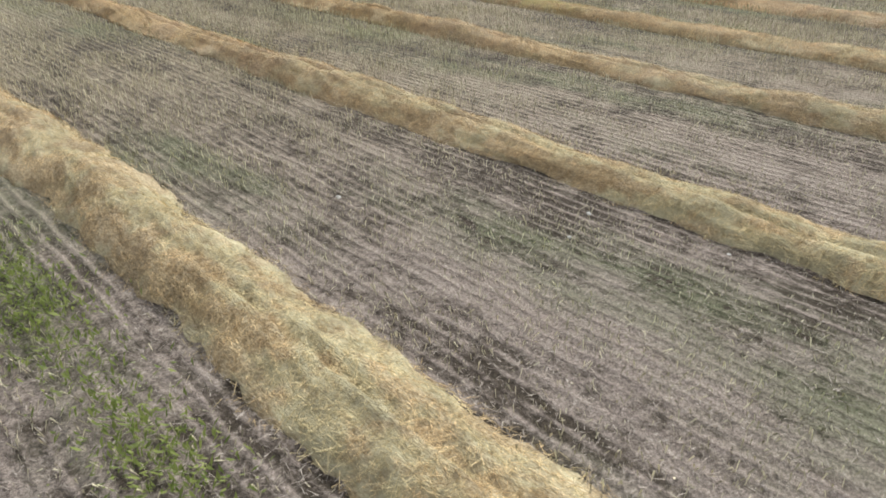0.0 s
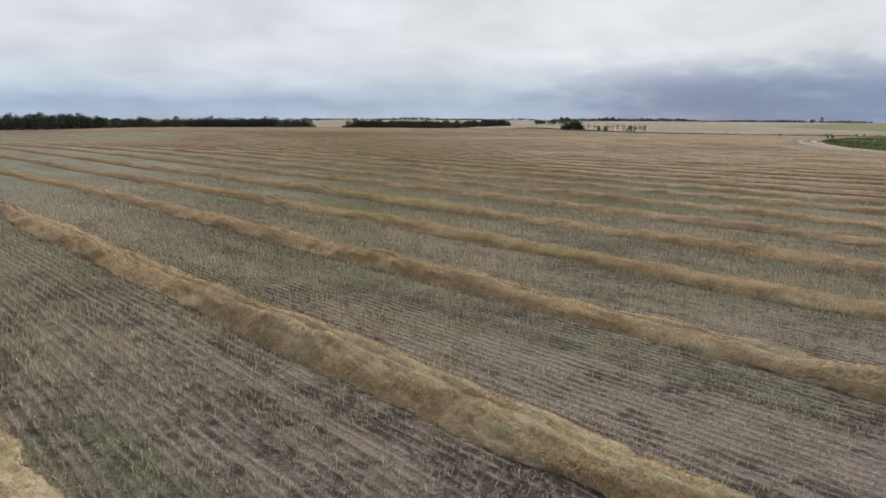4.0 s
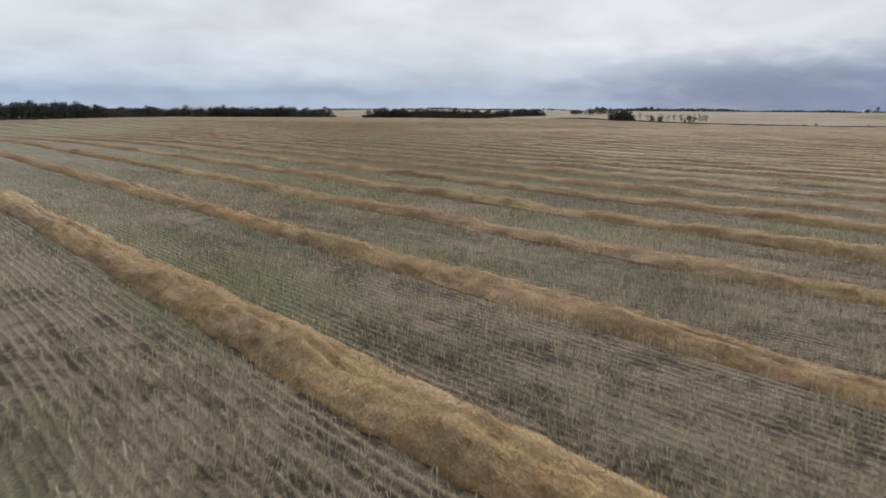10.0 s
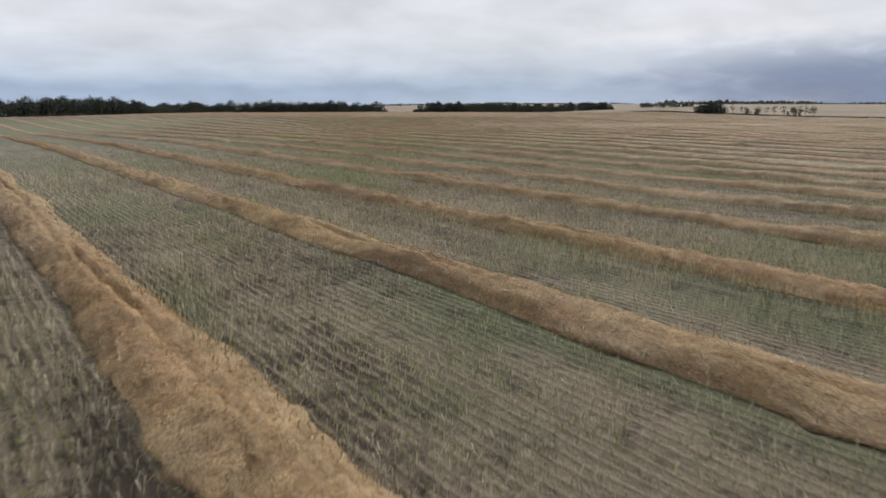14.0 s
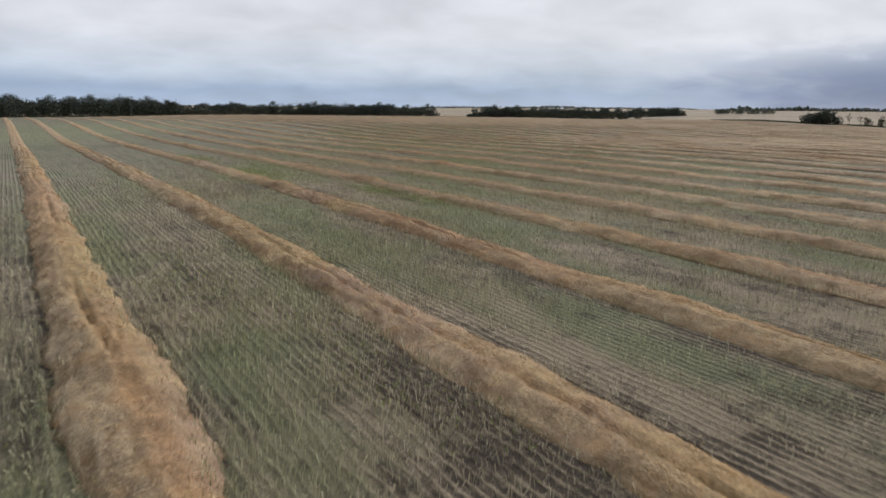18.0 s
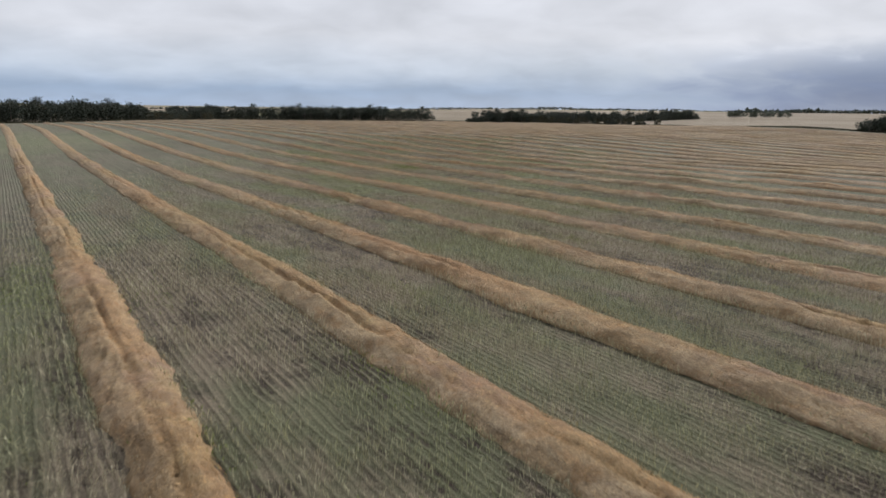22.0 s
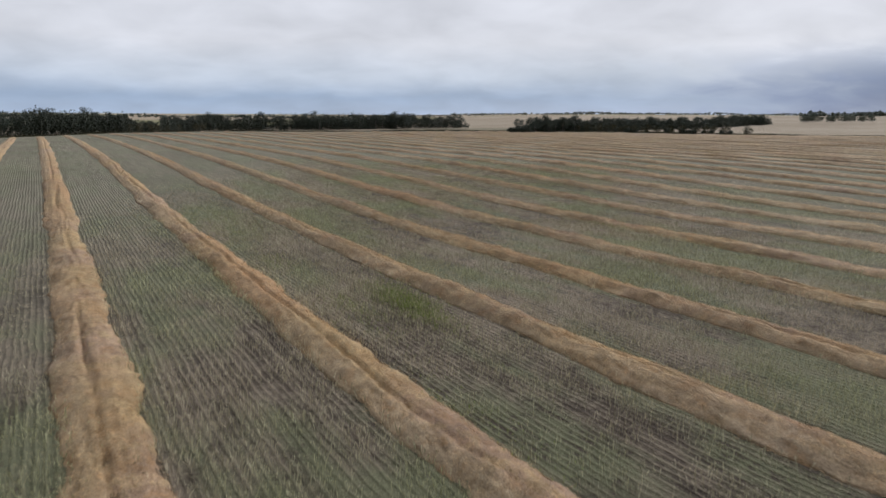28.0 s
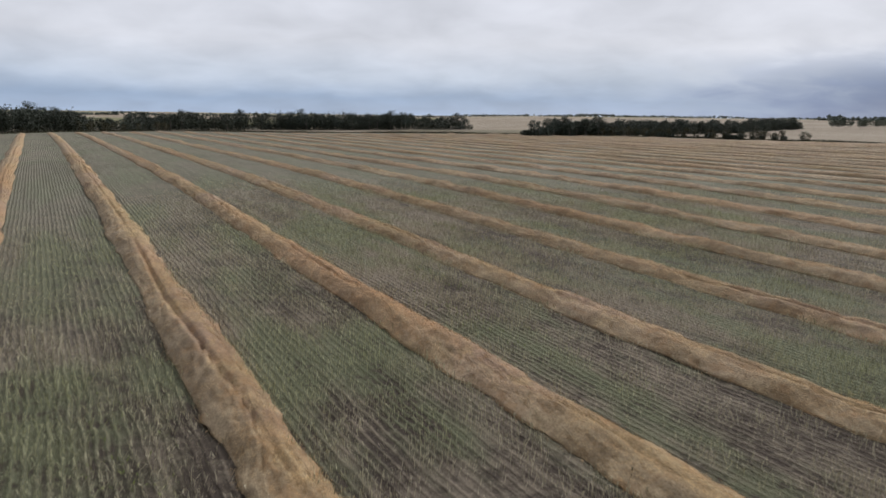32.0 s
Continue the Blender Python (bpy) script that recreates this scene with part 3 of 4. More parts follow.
    def surface(s, u):
        i = np.clip(np.searchsorted(cuts, s) - 1, 0, n - 2)
        f = np.clip((s - cuts[i]) / np.maximum(cuts[i + 1] - cuts[i], 1e-6), 0, 1)
        g = np.clip(((u - u0 - bow[i] - sway[i]) / (wid[i] / 2) + 1) / 2 * (m - 1), 0, m - 1.001)
        j = g.astype(int)
        h = g - j
        return (Z[i, j] * (1 - h) + Z[i, j + 1] * h) * (1 - f) + (Z[i + 1, j] * (1 - h) + Z[i + 1, j + 1] * h) * f

    # heads laid back and outwards from the middle
    swirl = 0.5 * waves(ss * 0.9, uu * 1.3 + k, 17)
    ang = np.sign(q) * rng.uniform(0.15, 1.2, N) + swirl + rng.normal(0, 0.8, N) + math.pi
    ln = (0.06 + 0.26 * rng.rand(N) ** 1.6) * np.minimum(big[c], 1.8)
    ds, du = np.cos(ang) * ln, np.sin(ang) * ln
    hw = rng.uniform(0.003, 0.0068, N) * big[c]
    zb = surface(ss, uu) + rng.uniform(-0.015, 0.03, N)
    zt = surface(ss + ds, uu + du) + rng.uniform(0.0, 0.075, N)
    base = np.stack([DIR[0] * ss + NRM[0] * uu, DIR[1] * ss + NRM[1] * uu, zb], -1)
    tip = base + np.stack([DIR[0] * ds + NRM[0] * du, DIR[1] * ds + NRM[1] * du, zt - zb], -1)
    side = np.stack([-(tip - base)[:, 1], (tip - base)[:, 0], rng.normal(0, 0.05, N)], -1)
    side *= (hw / np.linalg.norm(side, axis=1))[:, None]
    V = np.stack([base - side, base + side, tip], 1).reshape(-1, 3)
    st = mesh_ob("straw", V, np.arange(N * 3).reshape(-1, 3), STRAW, ob, "loose cut stalks", attrs={"green": np.repeat(gg, 3), "stems": np.repeat(stems[c, q0], 3)})
    tagged(st, kind="stuff")


def windrow_spans(k):
    """Where the line of windrow k lies in the cut field and clear of the slough."""
    u = windrow_line(k)
    s = np.arange(-300, 620, 1.0)
    x, y = DIR[0] * s + NRM[0] * u, DIR[1] * s + NRM[1] * u
    ok = (inside(x, y) > 9) & (slough_d(x, y) > 1.27) & (y > -45) & (np.hypot(x - 15, y - 130) < 520)
    spans, a = [], None
    for i, v in enumerate(ok):
        if v and a is None:
            a = s[i]
        if a is not None and (not v or i == len(ok) - 1):
            if s[i] - a > 12:
                spans.append((a, s[i]))
            a = None
    return spans


rng = np.random.RandomState(4)
for k in range(-24, 57):
    for s0, s1 in windrow_spans(k):
        build_windrow(k, s0, s1, rng)


def build_ring(scale):
    """A windrow that was cut round the slough."""
    th = np.linspace(0.35, 3.9, 520)
    prof = np.linspace(-1, 1, 9)
    T, Q = np.meshgrid(th, prof, indexing="ij")
    H = 0.42 * np.clip(1 - np.abs(Q) ** 2.6, 0, 1) * (1 + 0.2 * waves(T * 40, Q, 21)) - 0.02
    X, Y = slough_xy((SLOUGH[2] + SLOUGH[3] * (scale - 1) + Q * 0.95) * np.cos(T), (SLOUGH[3] * scale + Q * 0.95) * np.sin(T))
    n, m = X.shape
    idx = np.arange(n * m).reshape(n, m)
    F = np.stack([idx[:-1, :-1], idx[1:, :-1], idx[1:, 1:], idx[:-1, 1:]], -1).reshape(-1, 4)
    ob = mesh_ob("windrow", np.stack([X, Y, land(X, Y) + H], -1).reshape(-1, 3), F, CROP, smooth=True, attrs={"green": np.zeros(n * m), "stems": np.full(n * m, 0.3)})
    tagged(ob, "pale windrow curving round a green slough", "windrow", "windrows across the field")


for scale in (1.09, 1.20):
    build_ring(scale)

# ---------------------------------------------------------------- stubble
def scatter_stubble():
    r = np.random.RandomState(11)
    parts = []
    for u_row in np.arange(-12.0, 262.0, ROW):
        s = np.arange(-130.0, 330.0, 0.044)
        s = s + r.uniform(-0.03, 0.03, len(s))
        ui = u_row + BEND * (s - 100) ** 2
        x, y = DIR[0] * s + NRM[0] * ui, DIR[1] * s + NRM[1] * ui
        b = np.abs(beside(x, y) - 5)
        keep = r.rand(len(s)) < step(-b, -42, -9) * step(y, -6, 6) * step(-y, -345, -318) * np.clip(0.60 + 0.34 * waves(x * 0.5, y * 0.5, 31) + 0.52 * waves(x * 2.2, y * 2.2, 32) + 0.16 * waves(x * 0.14, y * 0.14, 34), 0.06, 1)
        near_k = np.round((u_row - OFFSET) / 7.6)
        if np.abs(u_row - OFFSET - near_k * 7.6) < 0.85:
            keep &= r.rand(len(s)) < 0.12
        parts.append(np.stack([s[keep], ui[keep]], -1))
    p = np.concatenate(parts)
    N = len(p)
    s, u = p[:, 0], p[:, 1] + r.normal(0, 0.052, N) + 0.05 * waves(p[:, 0] * 0.6, p[:, 1] * 0.6, 35)
    x, y = DIR[0] * s + NRM[0] * u, DIR[1] * s + NRM[1] * u
    z = land(x, y)
    h = r.uniform(0.10, 0.32, N) * (0.55 + 0.45 * step(y, 10, 26)) * (1 + 0.18 * waves(x * 0.3, y * 0.3, 33))
    a = r.uniform(0, math.pi, N)
    w = r.uniform(0.005, 0.0105, N)
    lean = r.normal(0, 0.05, (N, 2))
    base = np.stack([x, y, z - 0.02], -1)
    sd = np.stack([np.cos(a) * w, np.sin(a) * w, np.zeros(N)], -1)
    tip = base + np.stack([lean[:, 0], lean[:, 1], h + 0.02], -1)
    V = np.stack([base, tip + sd * 1.3, tip - sd * 1.3], 1).reshape(-1, 3)
    ob = mesh_ob("stubble", V, np.arange(N * 3).reshape(-1, 3), STALK)
    tagged(ob, "short pale cut stalks standing in drilled rows", "stubble", kind="stuff")


def scatter_chaff(count=260000, dense=180000):
    r = np.random.RandomState(12)
    y = np.concatenate([-4 + 340 * r.rand(count), 34 * r.rand(dense)])
    count += dense
    x = np.interp(y, WAY_Y, WAY_X) + 5 + r.normal(0, 13, count)
    a, ln, w = r.uniform(0, 6.28, count), 0.05 + 0.15 * r.rand(count) ** 2, r.uniform(0.0025, 0.0055, count)
    z = land(x, y) + r.uniform(0.01, 0.07, count)
    d = np.stack([np.cos(a) * ln, np.sin(a) * ln, r.normal(0, 0.03, count)], -1)
    sd = np.stack([-np.sin(a) * w, np.cos(a) * w, np.zeros(count)], -1)
    c = np.stack([x, y, z], -1)
    V = np.stack([c - sd, c + sd, c + d], 1).reshape(-1, 3)
    ob = mesh_ob("chaff", V, np.arange(count * 3).reshape(-1, 3), CHAFF)
    tagged(ob, "dry chaff and broken stems on bare soil", "chaff", kind="stuff")


WEEDS = [(12.2, 259.6, 1.0, 1500), (11.3, 260.3, 1.1, 1500), (13.0, 257.5, 1.0, 1300), (9.5, 258.8, 0.9, 500), (-2.0, 5.4, 0.6, 800), (-4.0, 8.3, 0.8, 900), (-4.6, 9.4, 0.7, 700), (8.1, 99.3, 2.2, 1200), (12.7, 91.4, 1.2, 500), (14.6, 48.8, 1.6, 700), (-0.2, 189.5, 1.8, 900), (-9.2, 202.7, 2.0, 600), (11.5, 177.3, 1.5, 600), (9.4, 110.6, 1.2, 500), (9.3, 150.1, 1.8, 700), (5.0, 66.8, 1.5, 500), (15.5, 196.6, 1.0, 300),
         (-12.0, 207.0, 2.5, 1500), (1.4, 187.0, 2.4, 1800), (-1.4, 197.0, 2.6, 1500), (12.9, 175.7, 1.2, 900), (15.9, 172.0, 1.2, 1000), (4.6, 195.7, 1.6, 500),
         (-3.5, 282.7, 2.5, 1200), (-8.6, 284.0, 2.5, 1000), (3.5, 267.4, 1.2, 600), (-3.0, 276.5, 2.0, 800)]


def scatter_weeds():
    r = np.random.RandomState(13)
    parts = []
    for wx, wy, wr, n in WEEDS:
        t = r.normal(0, wr * 1.5, n)
        q = r.normal(0, wr * 0.5, n)
        parts.append(np.stack([wx + DIR[0] * t + NRM[0] * q, wy + DIR[1] * t + NRM[1] * q], -1))
    for _ in range(45):
        wy = 70 + 260 * r.rand()
        wx = np.interp(wy, WAY_Y, WAY_X) + r.uniform(-9, 15)
        wr = r.uniform(0.7, 2.0)
        n = int(r.uniform(120, 420))
        t, q = r.normal(0, wr * 1.8, n), r.normal(0, wr * 0.4, n)
        parts.append(np.stack([wx + DIR[0] * t + NRM[0] * q, wy + DIR[1] * t + NRM[1] * q], -1))
    p = np.concatenate(parts)
    N = len(p)
    a, ln, w = r.uniform(0, 6.28, N), r.uniform(0.05, 0.12, N), r.uniform(0.010, 0.022, N)
    c = np.stack([p[:, 0], p[:, 1], land(p[:, 0], p[:, 1]) + r.uniform(0.0, 0.20, N)], -1)
    d = np.stack([np.cos(a) * ln, np.sin(a) * ln, r.uniform(0.02, 0.12, N)], -1)
    sd = np.stack([-np.sin(a) * w, np.cos(a) * w, np.zeros(N)], -1)
    V = np.stack([c - sd, c + d * 0.5 + sd, c + d, c + d * 0.5 - sd], 1).reshape(-1, 3)
    ob = mesh_ob("weeds", V, np.arange(N * 4).reshape(-1, 4), WEED)
    tagged(ob, "bright green weed regrowth low between the stubble rows", "weeds", kind="stuff")


scatter_stubble()
scatter_chaff()
scatter_weeds()

STONES = [(0.43, 11.41, 0.09), (4.92, 9.80, 0.07), (4.23, 9.05, 0.07), (6.62, 7.96, 0.06), (4.93, 9.84, 0.06), (7.00, 26.61, 0.05), (7.29, 34.62, 0.05)]


def build_stones():
    """Field stones turned up among the rows."""
    for i, (x, y, size) in enumerate(STONES):
        bm = bmesh.new()
        bmesh.ops.create_icosphere(bm, subdivisions=2, radius=size * 0.6)
        for v in bm.verts:
            v.co *= 1 + 0.22 * noise.noise(v.co * (1.4 / size) + Vector((i * 7.0, 0, 0)))
            v.co.z *= 0.5
        me = bpy.data.meshes.new("stone")
        bm.to_mesh(me)
        bm.free()
        me.materials.append(STONE)
        ob = new("stone", me)
        ob.matrix_basis = pose(x, y, float(land(x, y)) + 0.02, 0, 0, i * 70)
        tagged(ob, "small pale field stone lying on bare soil", "stone", "stones on the field")


build_stones()

# ---------------------------------------------------------------- trees
def tube(points, radii, sides=6):
    """A tapered limb through points."""
    V, F = [], []
    for i, (p, rad) in enumerate(zip(points, radii)):
        for j in range(sides):
            a = 2 * math.pi * j / sides
            V.append((p[0] + rad * math.cos(a), p[1] + rad * math.sin(a), p[2]))
        if i:
            b = (i - 1) * sides
            for j in range(sides):
                F.append((b + j, b + (j + 1) % sides, b + sides + (j + 1) % sides, b + sides + j))
    return V, F


def make_tree(seed, height, spread, bare, leaf_mat, bark_mat, leaves, leaf_size, label, category, group):
    r = np.random.RandomState(seed)
    top = new(category)
    tagged(top, label, category, group)
    V, F = [], []

    def add(pts, rad):
        v, f = tube(pts, rad)
        o = len(V)
        V.extend(v)
        F.extend([tuple(q + o for q in g) for g in f])

    lean = r.normal(0, 0.04 * height, 2)
    add([(lean[0] * t, lean[1] * t, height * 0.9 * t - 0.2 * (t == 0)) for t in (0, 0.3, 0.65, 1.0)],
        [0.022 * height, 0.017 * height, 0.011 * height, 0.003 * height])
    tips = [(lean[0], lean[1], height * 0.92)]
    for i in range(9):
        t = bare + (0.9 - bare) * (i + r.rand()) / 9
        a = r.uniform(0, 6.28)
        reach = spread * (0.35 + 0.65 * math.sin(math.pi * min((t - bare) / (1.02 - bare) + 0.12, 1.0))) * r.uniform(0.55, 1.0)
        p0 = np.array((lean[0] * t, lean[1] * t, height * 0.9 * t))
        p2 = p0 + np.array((math.cos(a) * reach, math.sin(a) * reach, reach * r.uniform(0.2, 0.8)))
        p1 = 0.5 * (p0 + p2) + np.array((0, 0, -0.08 * reach))
        add([p0, p1, p2], [0.008 * height, 0.005 * height, 0.002 * height])
        tips += [p2, 0.45 * p0 + 0.55 * p2]
    mesh_ob("trunk", V, F, bark_mat, top)
    tips = np.array(tips)
    # leaf clumps round the limbs, under a rounded top
    c = tips[r.randint(0, len(tips), leaves)] + r.normal(0, 1, (leaves, 3)) * np.array((0.24, 0.24, 0.17)) * spread
    mid_z = (0.5 + 0.5 * bare) * height
    half = (height - bare * height) * 0.5
    q = (c - np.array((lean[0] * 0.6, lean[1] * 0.6, mid_z))) / np.array((spread * 1.15, spread * 1.15, half))
    rad = np.sqrt((np.abs(q) ** 2.6).sum(1)) + 1e-6
    q *= (np.minimum(rad, r.uniform(0.82, 1.04, leaves)) / rad)[:, None]
    c = q * np.array((spread * 1.15, spread * 1.15, half)) + np.array((lean[0] * 0.6, lean[1] * 0.6, mid_z))
    d1 = r.normal(0, 1, (leaves, 3))
    d1 /= np.linalg.norm(d1, axis=1)[:, None]
    d2 = np.cross(d1, r.normal(0, 1, (leaves, 3)))
    d2 /= np.linalg.norm(d2, axis=1)[:, None]
    sz = leaf_size * r.uniform(0.5, 1.2, leaves)[:, None]
    LV = np.stack([c - d1 * sz, c - d2 * sz * 0.6, c + d1 * sz, c + d2 * sz * 0.6], 1).reshape(-1, 3)
    mesh_ob("crown", LV, np.arange(leaves * 4).reshape(-1, 4), leaf_mat, top)
    return top


TREES = [make_tree(40 + i, 7.6 + 0.55 * i, 3.3 + 0.3 * (i % 3), 0.16 + 0.06 * (i % 3), LEAF, BARK, 1100, 0.28,
                   "dark green aspen with a pale trunk in a bluff", "tree", "trees of the bluffs") for i in range(6)]
# trees of the far bluff, paled by leaf colour to suggest haze
HAZED_TREES = [make_tree(50 + i, 7.0 + 0.8 * i, 3.4, 0.12, HAZED_LEAF, BARK, 640, 0.36,
                     "tree in a far bluff, distance haze put into its leaf colour", "tree", "trees of the bluffs") for i in range(2)]
SHRUBS = [make_tree(60 + i, 3.2 + 0.3 * i, 1.7, 0.06, SHRUB_LEAF, TWIG, 320, 0.22,
                    "low dusky willow shrub at a field edge", "shrub", "shrubs along the field edge") for i in range(4)]
SCRAGS = [make_tree(80 + i, 5.2 + 0.5 * i, 1.7, 0.35, SHRUB_LEAF, TWIG, 110, 0.26,
                    "scraggy half-bare tree at a field edge", "tree", "scraggy trees along the field edge") for i in range(4)]
USED = set()


def plant(kinds, x, y, size, r):
    ob = kinds[r.randint(len(kinds))]
    m = Matrix.Translation((x, y, float(land(x, y)))) @ Matrix.Rotation(r.uniform(0, 6.28), 4, "Z")
    sc = size * r.uniform(0.74, 1.02)
    if ob.name not in USED:
        USED.add(ob.name)
        made = ob
    else:
        made = copy_thing(ob, m)
    made.matrix_basis = m @ Matrix.Scale(sc, 4)


def bluff(poly, count, size, seed, kinds=TREES):
    """Trees scattered over a polygon."""
    r = np.random.RandomState(seed)
    px, py = [p[0] for p in poly], [p[1] for p in poly]
    got = 0
    while got < count:
        x, y = r.uniform(min(px), max(px)), r.uniform(min(py), max(py))
        if float(inside(x, y, poly)) > 0:
            plant(kinds, x, y, size, r)
            got += 1


bluff([(-275, 345), (-240, 372), (-172, 402), (-150, 440), (-137, 522), (-150, 530), (-168, 455), (-190, 425), (-285, 372)], 84, 1.02, 1)
bluff([(-146, 566), (-70, 600), (13, 664), (10, 680), (-75, 622), (-150, 586)], 62, 1.08, 3)
bluff([(33, 494), (46, 500), (96, 552), (153, 612), (150, 622), (88, 562), (36, 508)], 62, 0.72, 5)
bluff([(156, 620), (231, 712), (226, 724), (152, 632)], 26, 0.84, 6)
bluff([(280, 765), (355, 775), (352, 792), (283, 782)], 34, 0.8, 7, HAZED_TREES)
bluff([(164, 392), (176, 394), (178, 402), (165, 402)], 12, 0.60, 8)
bluff([(60, 512), (86, 500), (124, 488), (130, 494), (92, 512), (66, 522)], 40, 0.95, 9, SHRUBS)
bluff([(90, 500), (124, 489), (129, 493), (94, 508)], 9, 0.7, 12, SCRAGS)
bluff([(176, 391), (208, 369), (216, 376), (184, 400)], 15, 1.0, 10, SCRAGS)
bluff([(180, 388), (200, 374), (208, 380), (188, 396)], 8, 0.9, 15, SHRUBS)
bluff([(225, 359), (330, 316), (332, 320), (228, 364)], 13, 0.42, 11, SHRUBS)
bluff([(-134, 500), (-96, 506), (-90, 516), (-130, 512)], 14, 0.9, 14, SHRUBS)
bluff([(245, 262), (262, 272), (258, 280), (242, 270)], 3, 0.55, 16, SHRUBS)

THICKETS = [(-270, 352, -168, 404, 16, 22500, 9.8), (-172, 402, -140, 524, 16, 25000, 9.8), (-143, 516, -131, 552, 9, 5200, 6.0), (-148, 574, 12, 672, 16, 28275, 9.6),
            (35, 500, 150, 616, 11, 28275, 6.2), (154, 626, 228, 716, 11, 10875, 7.2),
            (165, 396, 177, 399, 7, 1522, 4.6), (64, 516, 126, 490, 6, 1957, 2.2), (-110, 700, -22, 732, 14, 5437, 9.0), (-90, 606, -30, 644, 13, 9000, 9.2)]


def build_thicket():
    """The closed canopy of rounded crowns inside the bluffs, and some undergrowth."""
    r = np.random.RandomState(77)
    P = []
    for ax, ay, bx, by, depth, n, hh in THICKETS:
        m = max(n // 85, 20)
        n = int(n * 1.8)
        t = r.rand(m)
        nx, ny = -(by - ay), bx - ax
        ln = math.hypot(nx, ny)
        off = r.uniform(-0.5, 0.5, m) * depth
        env = 0.86 + 0.10 * np.sin(t * ln * 0.055 + ax) + 0.08 * np.sin(t * ln * 0.17 + ay)
        env = env * np.minimum(1, 0.42 + 7 * np.minimum(t, 1 - t))
        top = 1.08 * hh * env * r.uniform(0.70, 1.02, m)
        wide = r.uniform(1.5, 2.9, m) * (hh / 8.0) ** 0.5
        x, y = ax + (bx - ax) * t + nx / ln * off, ay + (by - ay) * t + ny / ln * off
        i = r.randint(0, m, n)
        d = r.normal(0, 1, (n, 3))
        d /= np.linalg.norm(d, axis=1)[:, None]
        d *= r.uniform(0.6, 1.0, n)[:, None] * (1 + 0.12 * np.sin(d[:, :1] * 9 + i[:, None]))
        tall = 0.47 * top[i]
        z = top[i] - tall + d[:, 2] * tall
        low = r.rand(n) < 0.22
        z = np.where(low, r.uniform(0.0, 0.4, n) * top[i], z)
        P.append(np.stack([x[i] + d[:, 0] * wide[i], y[i] + d[:, 1] * wide[i], land(x, y)[i] + z], -1))
    c = np.concatenate(P)
    n = len(c)
    d1 = r.normal(0, 1, (n, 3))
    d1 /= np.linalg.norm(d1, axis=1)[:, None]
    d2 = np.cross(d1, r.normal(0, 1, (n, 3)))
    d2 /= np.linalg.norm(d2, axis=1)[:, None]
    sz = 0.38 * r.uniform(0.5, 1.2, n)[:, None]
    V = np.stack([c - d1 * sz, c - d2 * sz * 0.6, c + d1 * sz, c + d2 * sz * 0.6], 1).reshape(-1, 3)
    tagged(mesh_ob("woodland", V, np.arange(n * 4).reshape(-1, 4), LEAF), "dense dark undergrowth and canopy of aspen bluffs", "woods", kind="stuff")


build_thicket()


def grass_verge():
    """Rank uncut grass along the edge of the field."""
    r = np.random.RandomState(71)
    P = []
    for (ax, ay), (bx, by) in zip(FIELD[3:13], FIELD[4:14]):
        n = int(math.hypot(bx - ax, by - ay) * 75)
        t = r.rand(n)
        ln = math.hypot(bx - ax, by - ay)
        off = r.normal(0.8, 0.9, n)
        P.append(np.stack([ax + (bx - ax) * t - (by - ay) / ln * off, ay + (by - ay) * t + (bx - ax) / ln * off], -1))
    p = np.concatenate(P)
    n = len(p)
    h = r.uniform(0.3, 0.75, n) * (1 + 0.3 * waves(p[:, 0] * 0.2, p[:, 1] * 0.2, 72))
    a, w = r.uniform(0, 6.28, n), r.uniform(0.05, 0.11, n)
    base = np.stack([p[:, 0], p[:, 1], land(p[:, 0], p[:, 1]) - 0.05], -1)
    sd = np.stack([np.cos(a) * w, np.sin(a) * w, np.zeros(n)], -1)
    tip = base + np.stack([r.normal(0, 0.15, n), r.normal(0, 0.15, n), h + 0.05], -1)
    V = np.stack([base - sd, base + sd, tip], 1).reshape(-1, 3)
    tagged(mesh_ob("grass", V, np.arange(n * 3).reshape(-1, 3), SHRUB_LEAF), "dark rank grass along the edge of the field", "grass", kind="stuff")


grass_verge()
for ob in SHRUBS + SCRAGS:
    if ob.name not in USED:
        for o in (*ob.children_recursive, ob):
            bpy.data.objects.remove(o)


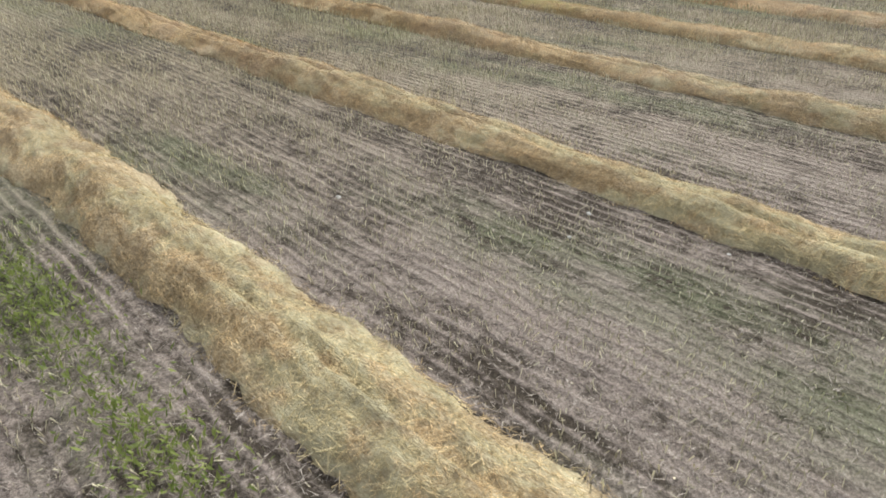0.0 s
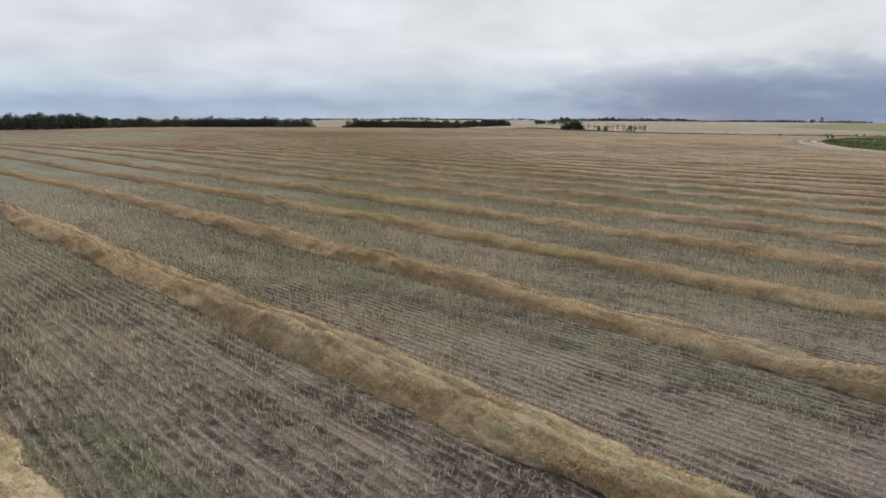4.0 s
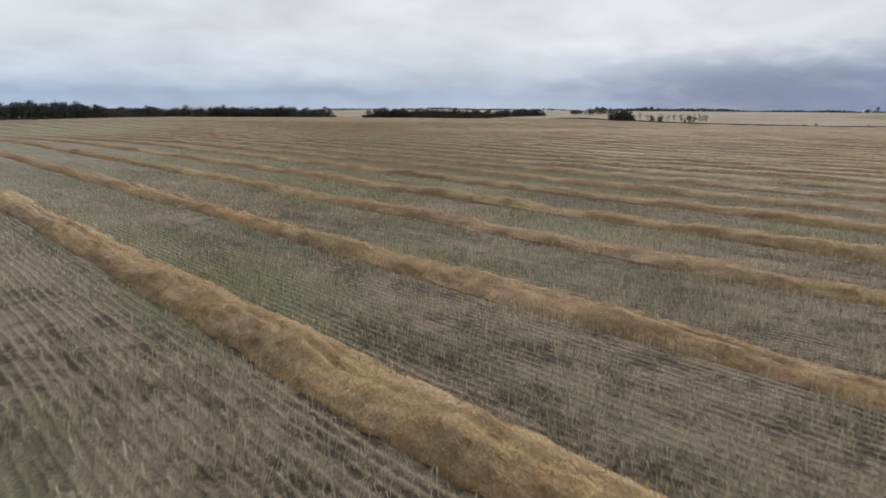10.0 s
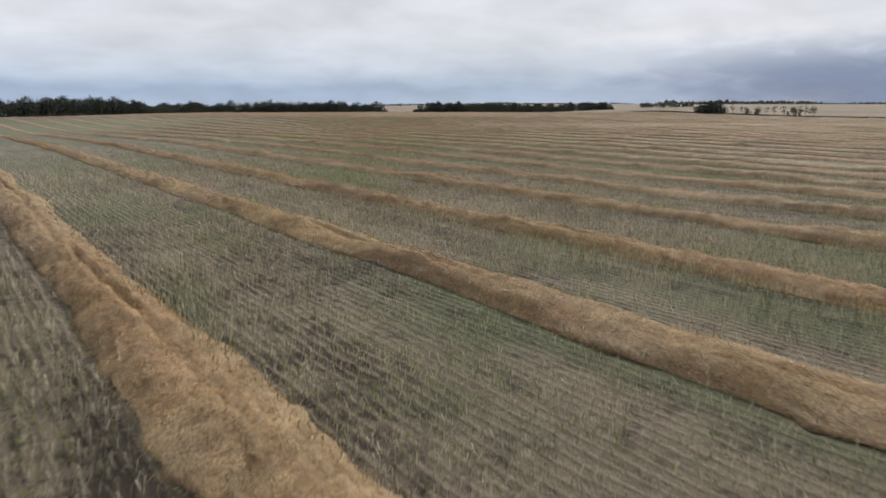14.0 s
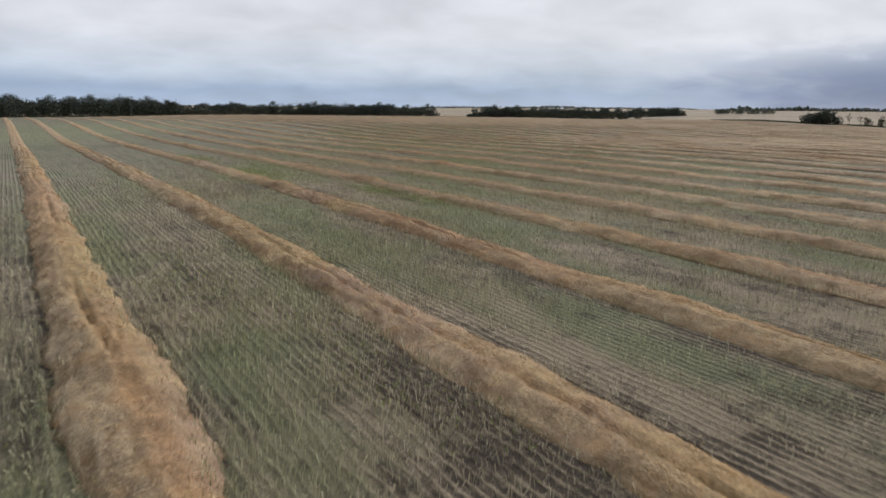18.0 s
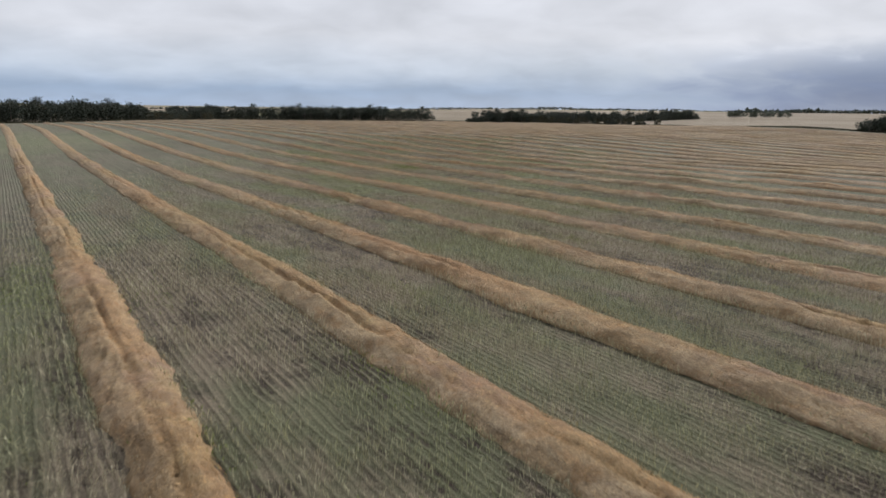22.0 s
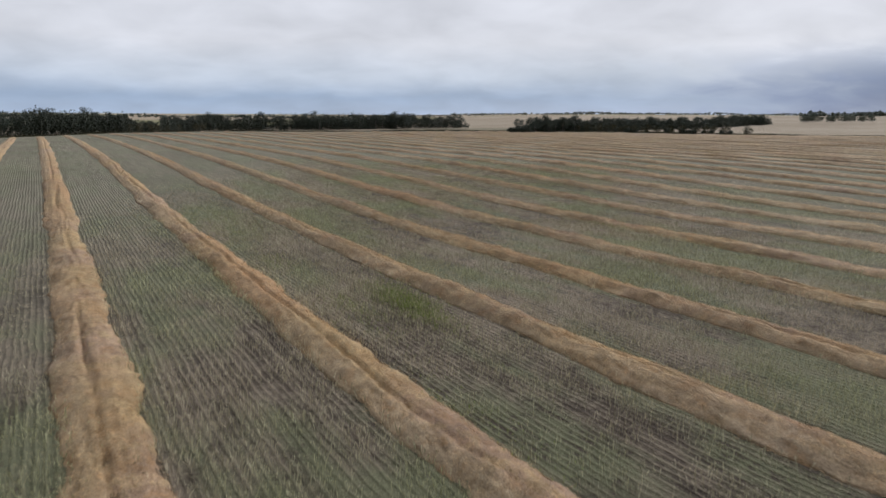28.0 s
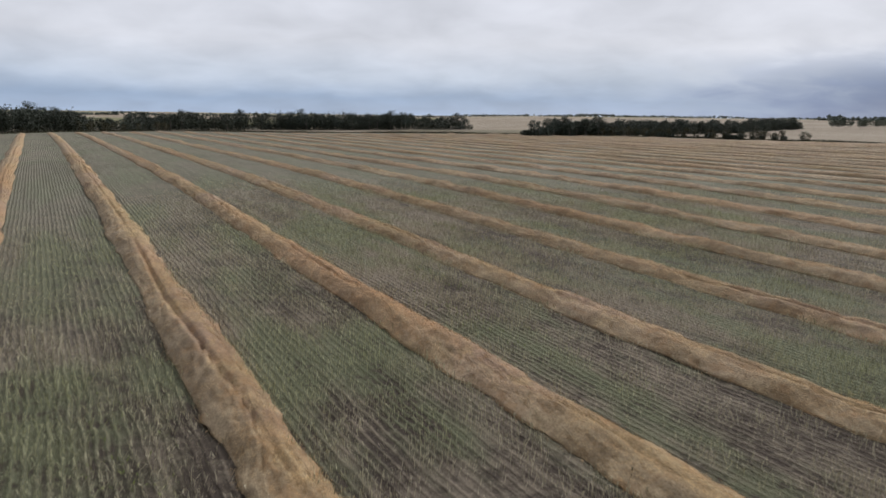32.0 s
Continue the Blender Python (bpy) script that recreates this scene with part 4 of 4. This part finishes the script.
def far_woods():
    """Tree lines along the skyline, kilometres off."""
    r = np.random.RandomState(90)
    C = []
    for ax, ay, bx, by, n, hh in ((600, 1250, 1500, 1500, 900, 6.0), (1100, 800, 1900, 900, 700, 7.0), (-300, 1900, 500, 1950, 500, 6.0),
                                  (-900, 1500, -350, 1700, 500, 8.0), (250, 2300, 1300, 2500, 700, 8.0), (1500, 1400, 2600, 1200, 600, 8.0),
                                  (-1800, 700, -900, 1200, 500, 8.0), (420, 1050, 620, 1100, 260, 5.0)):
        t = r.rand(n)
        env = 0.55 + 0.45 * np.sin(t * 23 + ax) * np.sin(t * 7 + ay)
        C.append(np.stack([ax + (bx - ax) * t, ay + (by - ay) * t + r.normal(0, 12, n), hh * env * r.uniform(0.15, 1.0, n)], -1))
    c = np.concatenate(C)
    c[:, 2] += land(c[:, 0], c[:, 1])
    n = len(c)
    ring = np.array([(math.cos(a), math.sin(a), 0) for a in np.linspace(0, 6.28, 6)[:5]])
    sz = r.uniform(1.6, 3.6, n)
    pts = np.concatenate([ring, [(0, 0, 0.8), (0, 0, -0.8)]])
    fs = np.array([(i, (i + 1) % 5, 5) for i in range(5)] + [((i + 1) % 5, i, 6) for i in range(5)])
    V = (c[:, None] + pts[None] * sz[:, None, None] * r.uniform(0.7, 1.3, (n, 7, 1))).reshape(-1, 3)
    F = (fs[None] + (np.arange(n) * 7)[:, None, None]).reshape(-1, 3)
    tagged(mesh_ob("far_woods", V, F, LEAF), "dark shelterbelts and woods along the skyline", "woods", kind="stuff")


far_woods()


def reeds():
    """Reeds and rank growth standing in the slough."""
    r = np.random.RandomState(73)
    n = 26000
    a, q = r.uniform(0, 6.28, n), np.sqrt(r.rand(n)) * 1.02
    x, y = slough_xy(SLOUGH[2] * q * np.cos(a), SLOUGH[3] * q * np.sin(a))
    h = r.uniform(0.2, 0.5, n) * (1 + 0.6 * step(q, 0.85, 0.98)) * (1 + 0.4 * waves(x * 0.15, y * 0.15, 74))
    b, w = r.uniform(0, 6.28, n), r.uniform(0.08, 0.18, n)
    base = np.stack([x, y, land(x, y) - 0.55 * step(q, 1.1, 0.6)], -1)
    sd = np.stack([np.cos(b) * w, np.sin(b) * w, np.zeros(n)], -1)
    tip = base + np.stack([r.normal(0, 0.15, n), r.normal(0, 0.15, n), h], -1)
    V = np.stack([base - sd, base + sd, tip], 1).reshape(-1, 3)
    tagged(mesh_ob("reeds", V, np.arange(n * 3).reshape(-1, 3), REED), "green reeds and rank growth filling a wet slough", "reeds", kind="stuff")


reeds()


# ---------------------------------------------------------------- farm shed on the skyline
def box(lo, hi):
    x0, y0, z0 = lo
    x1, y1, z1 = hi
    V = [(x0, y0, z0), (x1, y0, z0), (x1, y1, z0), (x0, y1, z0), (x0, y0, z1), (x1, y0, z1), (x1, y1, z1), (x0, y1, z1)]
    F = [(0, 3, 2, 1), (4, 5, 6, 7), (0, 1, 5, 4), (1, 2, 6, 5), (2, 3, 7, 6), (3, 0, 4, 7)]
    return V, F


def arch(radius, z_scale, n=15):
    return [(radius * math.cos(math.pi * i / n), radius * z_scale * math.sin(math.pi * i / n)) for i in range(n + 1)]


def build_shed(x, y):
    """A round-roofed farm shed: an arched shell on a low wall, end walls and a big door."""
    top = new("farm_shed")
    top.matrix_basis = pose(x, y, float(land(x, y)) - 0.1, 0, 0, -38)
    tagged(top, "white round-roofed farm shed beside a dark tree, far off", "shed")
    outer, inner = arch(6.4, 0.95), arch(6.2, 0.95)
    V, F = [], []
    for yy in (-9.0, 9.0):
        for ring in (outer, inner):
            V += [(px, yy, pz + 0.6) for px, pz in ring]
    m = len(outer)
    for i in range(m - 1):
        F += [(i, i + 1, 2 * m + i + 1, 2 * m + i), (m + i + 1, m + i, 3 * m + i, 3 * m + i + 1),
              (i + 1, i, m + i, m + i + 1), (2 * m + i, 2 * m + i + 1, 3 * m + i + 1, 3 * m + i)]
    mesh_ob("roof", V, F, WHITE, top, "white arched sheet roof")
    for yy in (-8.7, 8.5):
        rim = arch(6.15, 0.95)
        V = [(px, yy, pz + 0.6) for px, pz in rim] + [(px, yy + 0.2, pz + 0.6) for px, pz in rim]
        V += [(0, yy, 0.6), (0, yy + 0.2, 0.6)]
        F = [(2 * m, i + 1, i) for i in range(m - 1)] + [(2 * m + 1, m + i, m + i + 1) for i in range(m - 1)]
        mesh_ob("end_wall", V, F, GREY, top)
    for px in (-6.3, 6.1):
        mesh_ob("foundation", *box((px, -9, -0.3), (px + 0.2, 9, 0.62)), GREY, top)
    mesh_ob("door", *box((-2.4, -8.85, 0.1), (2.4, -8.72, 4.2)), DARK, top)
    plant(TREES, x + 11, y - 9, 1.15, np.random.RandomState(5))


build_shed(922, 1047)
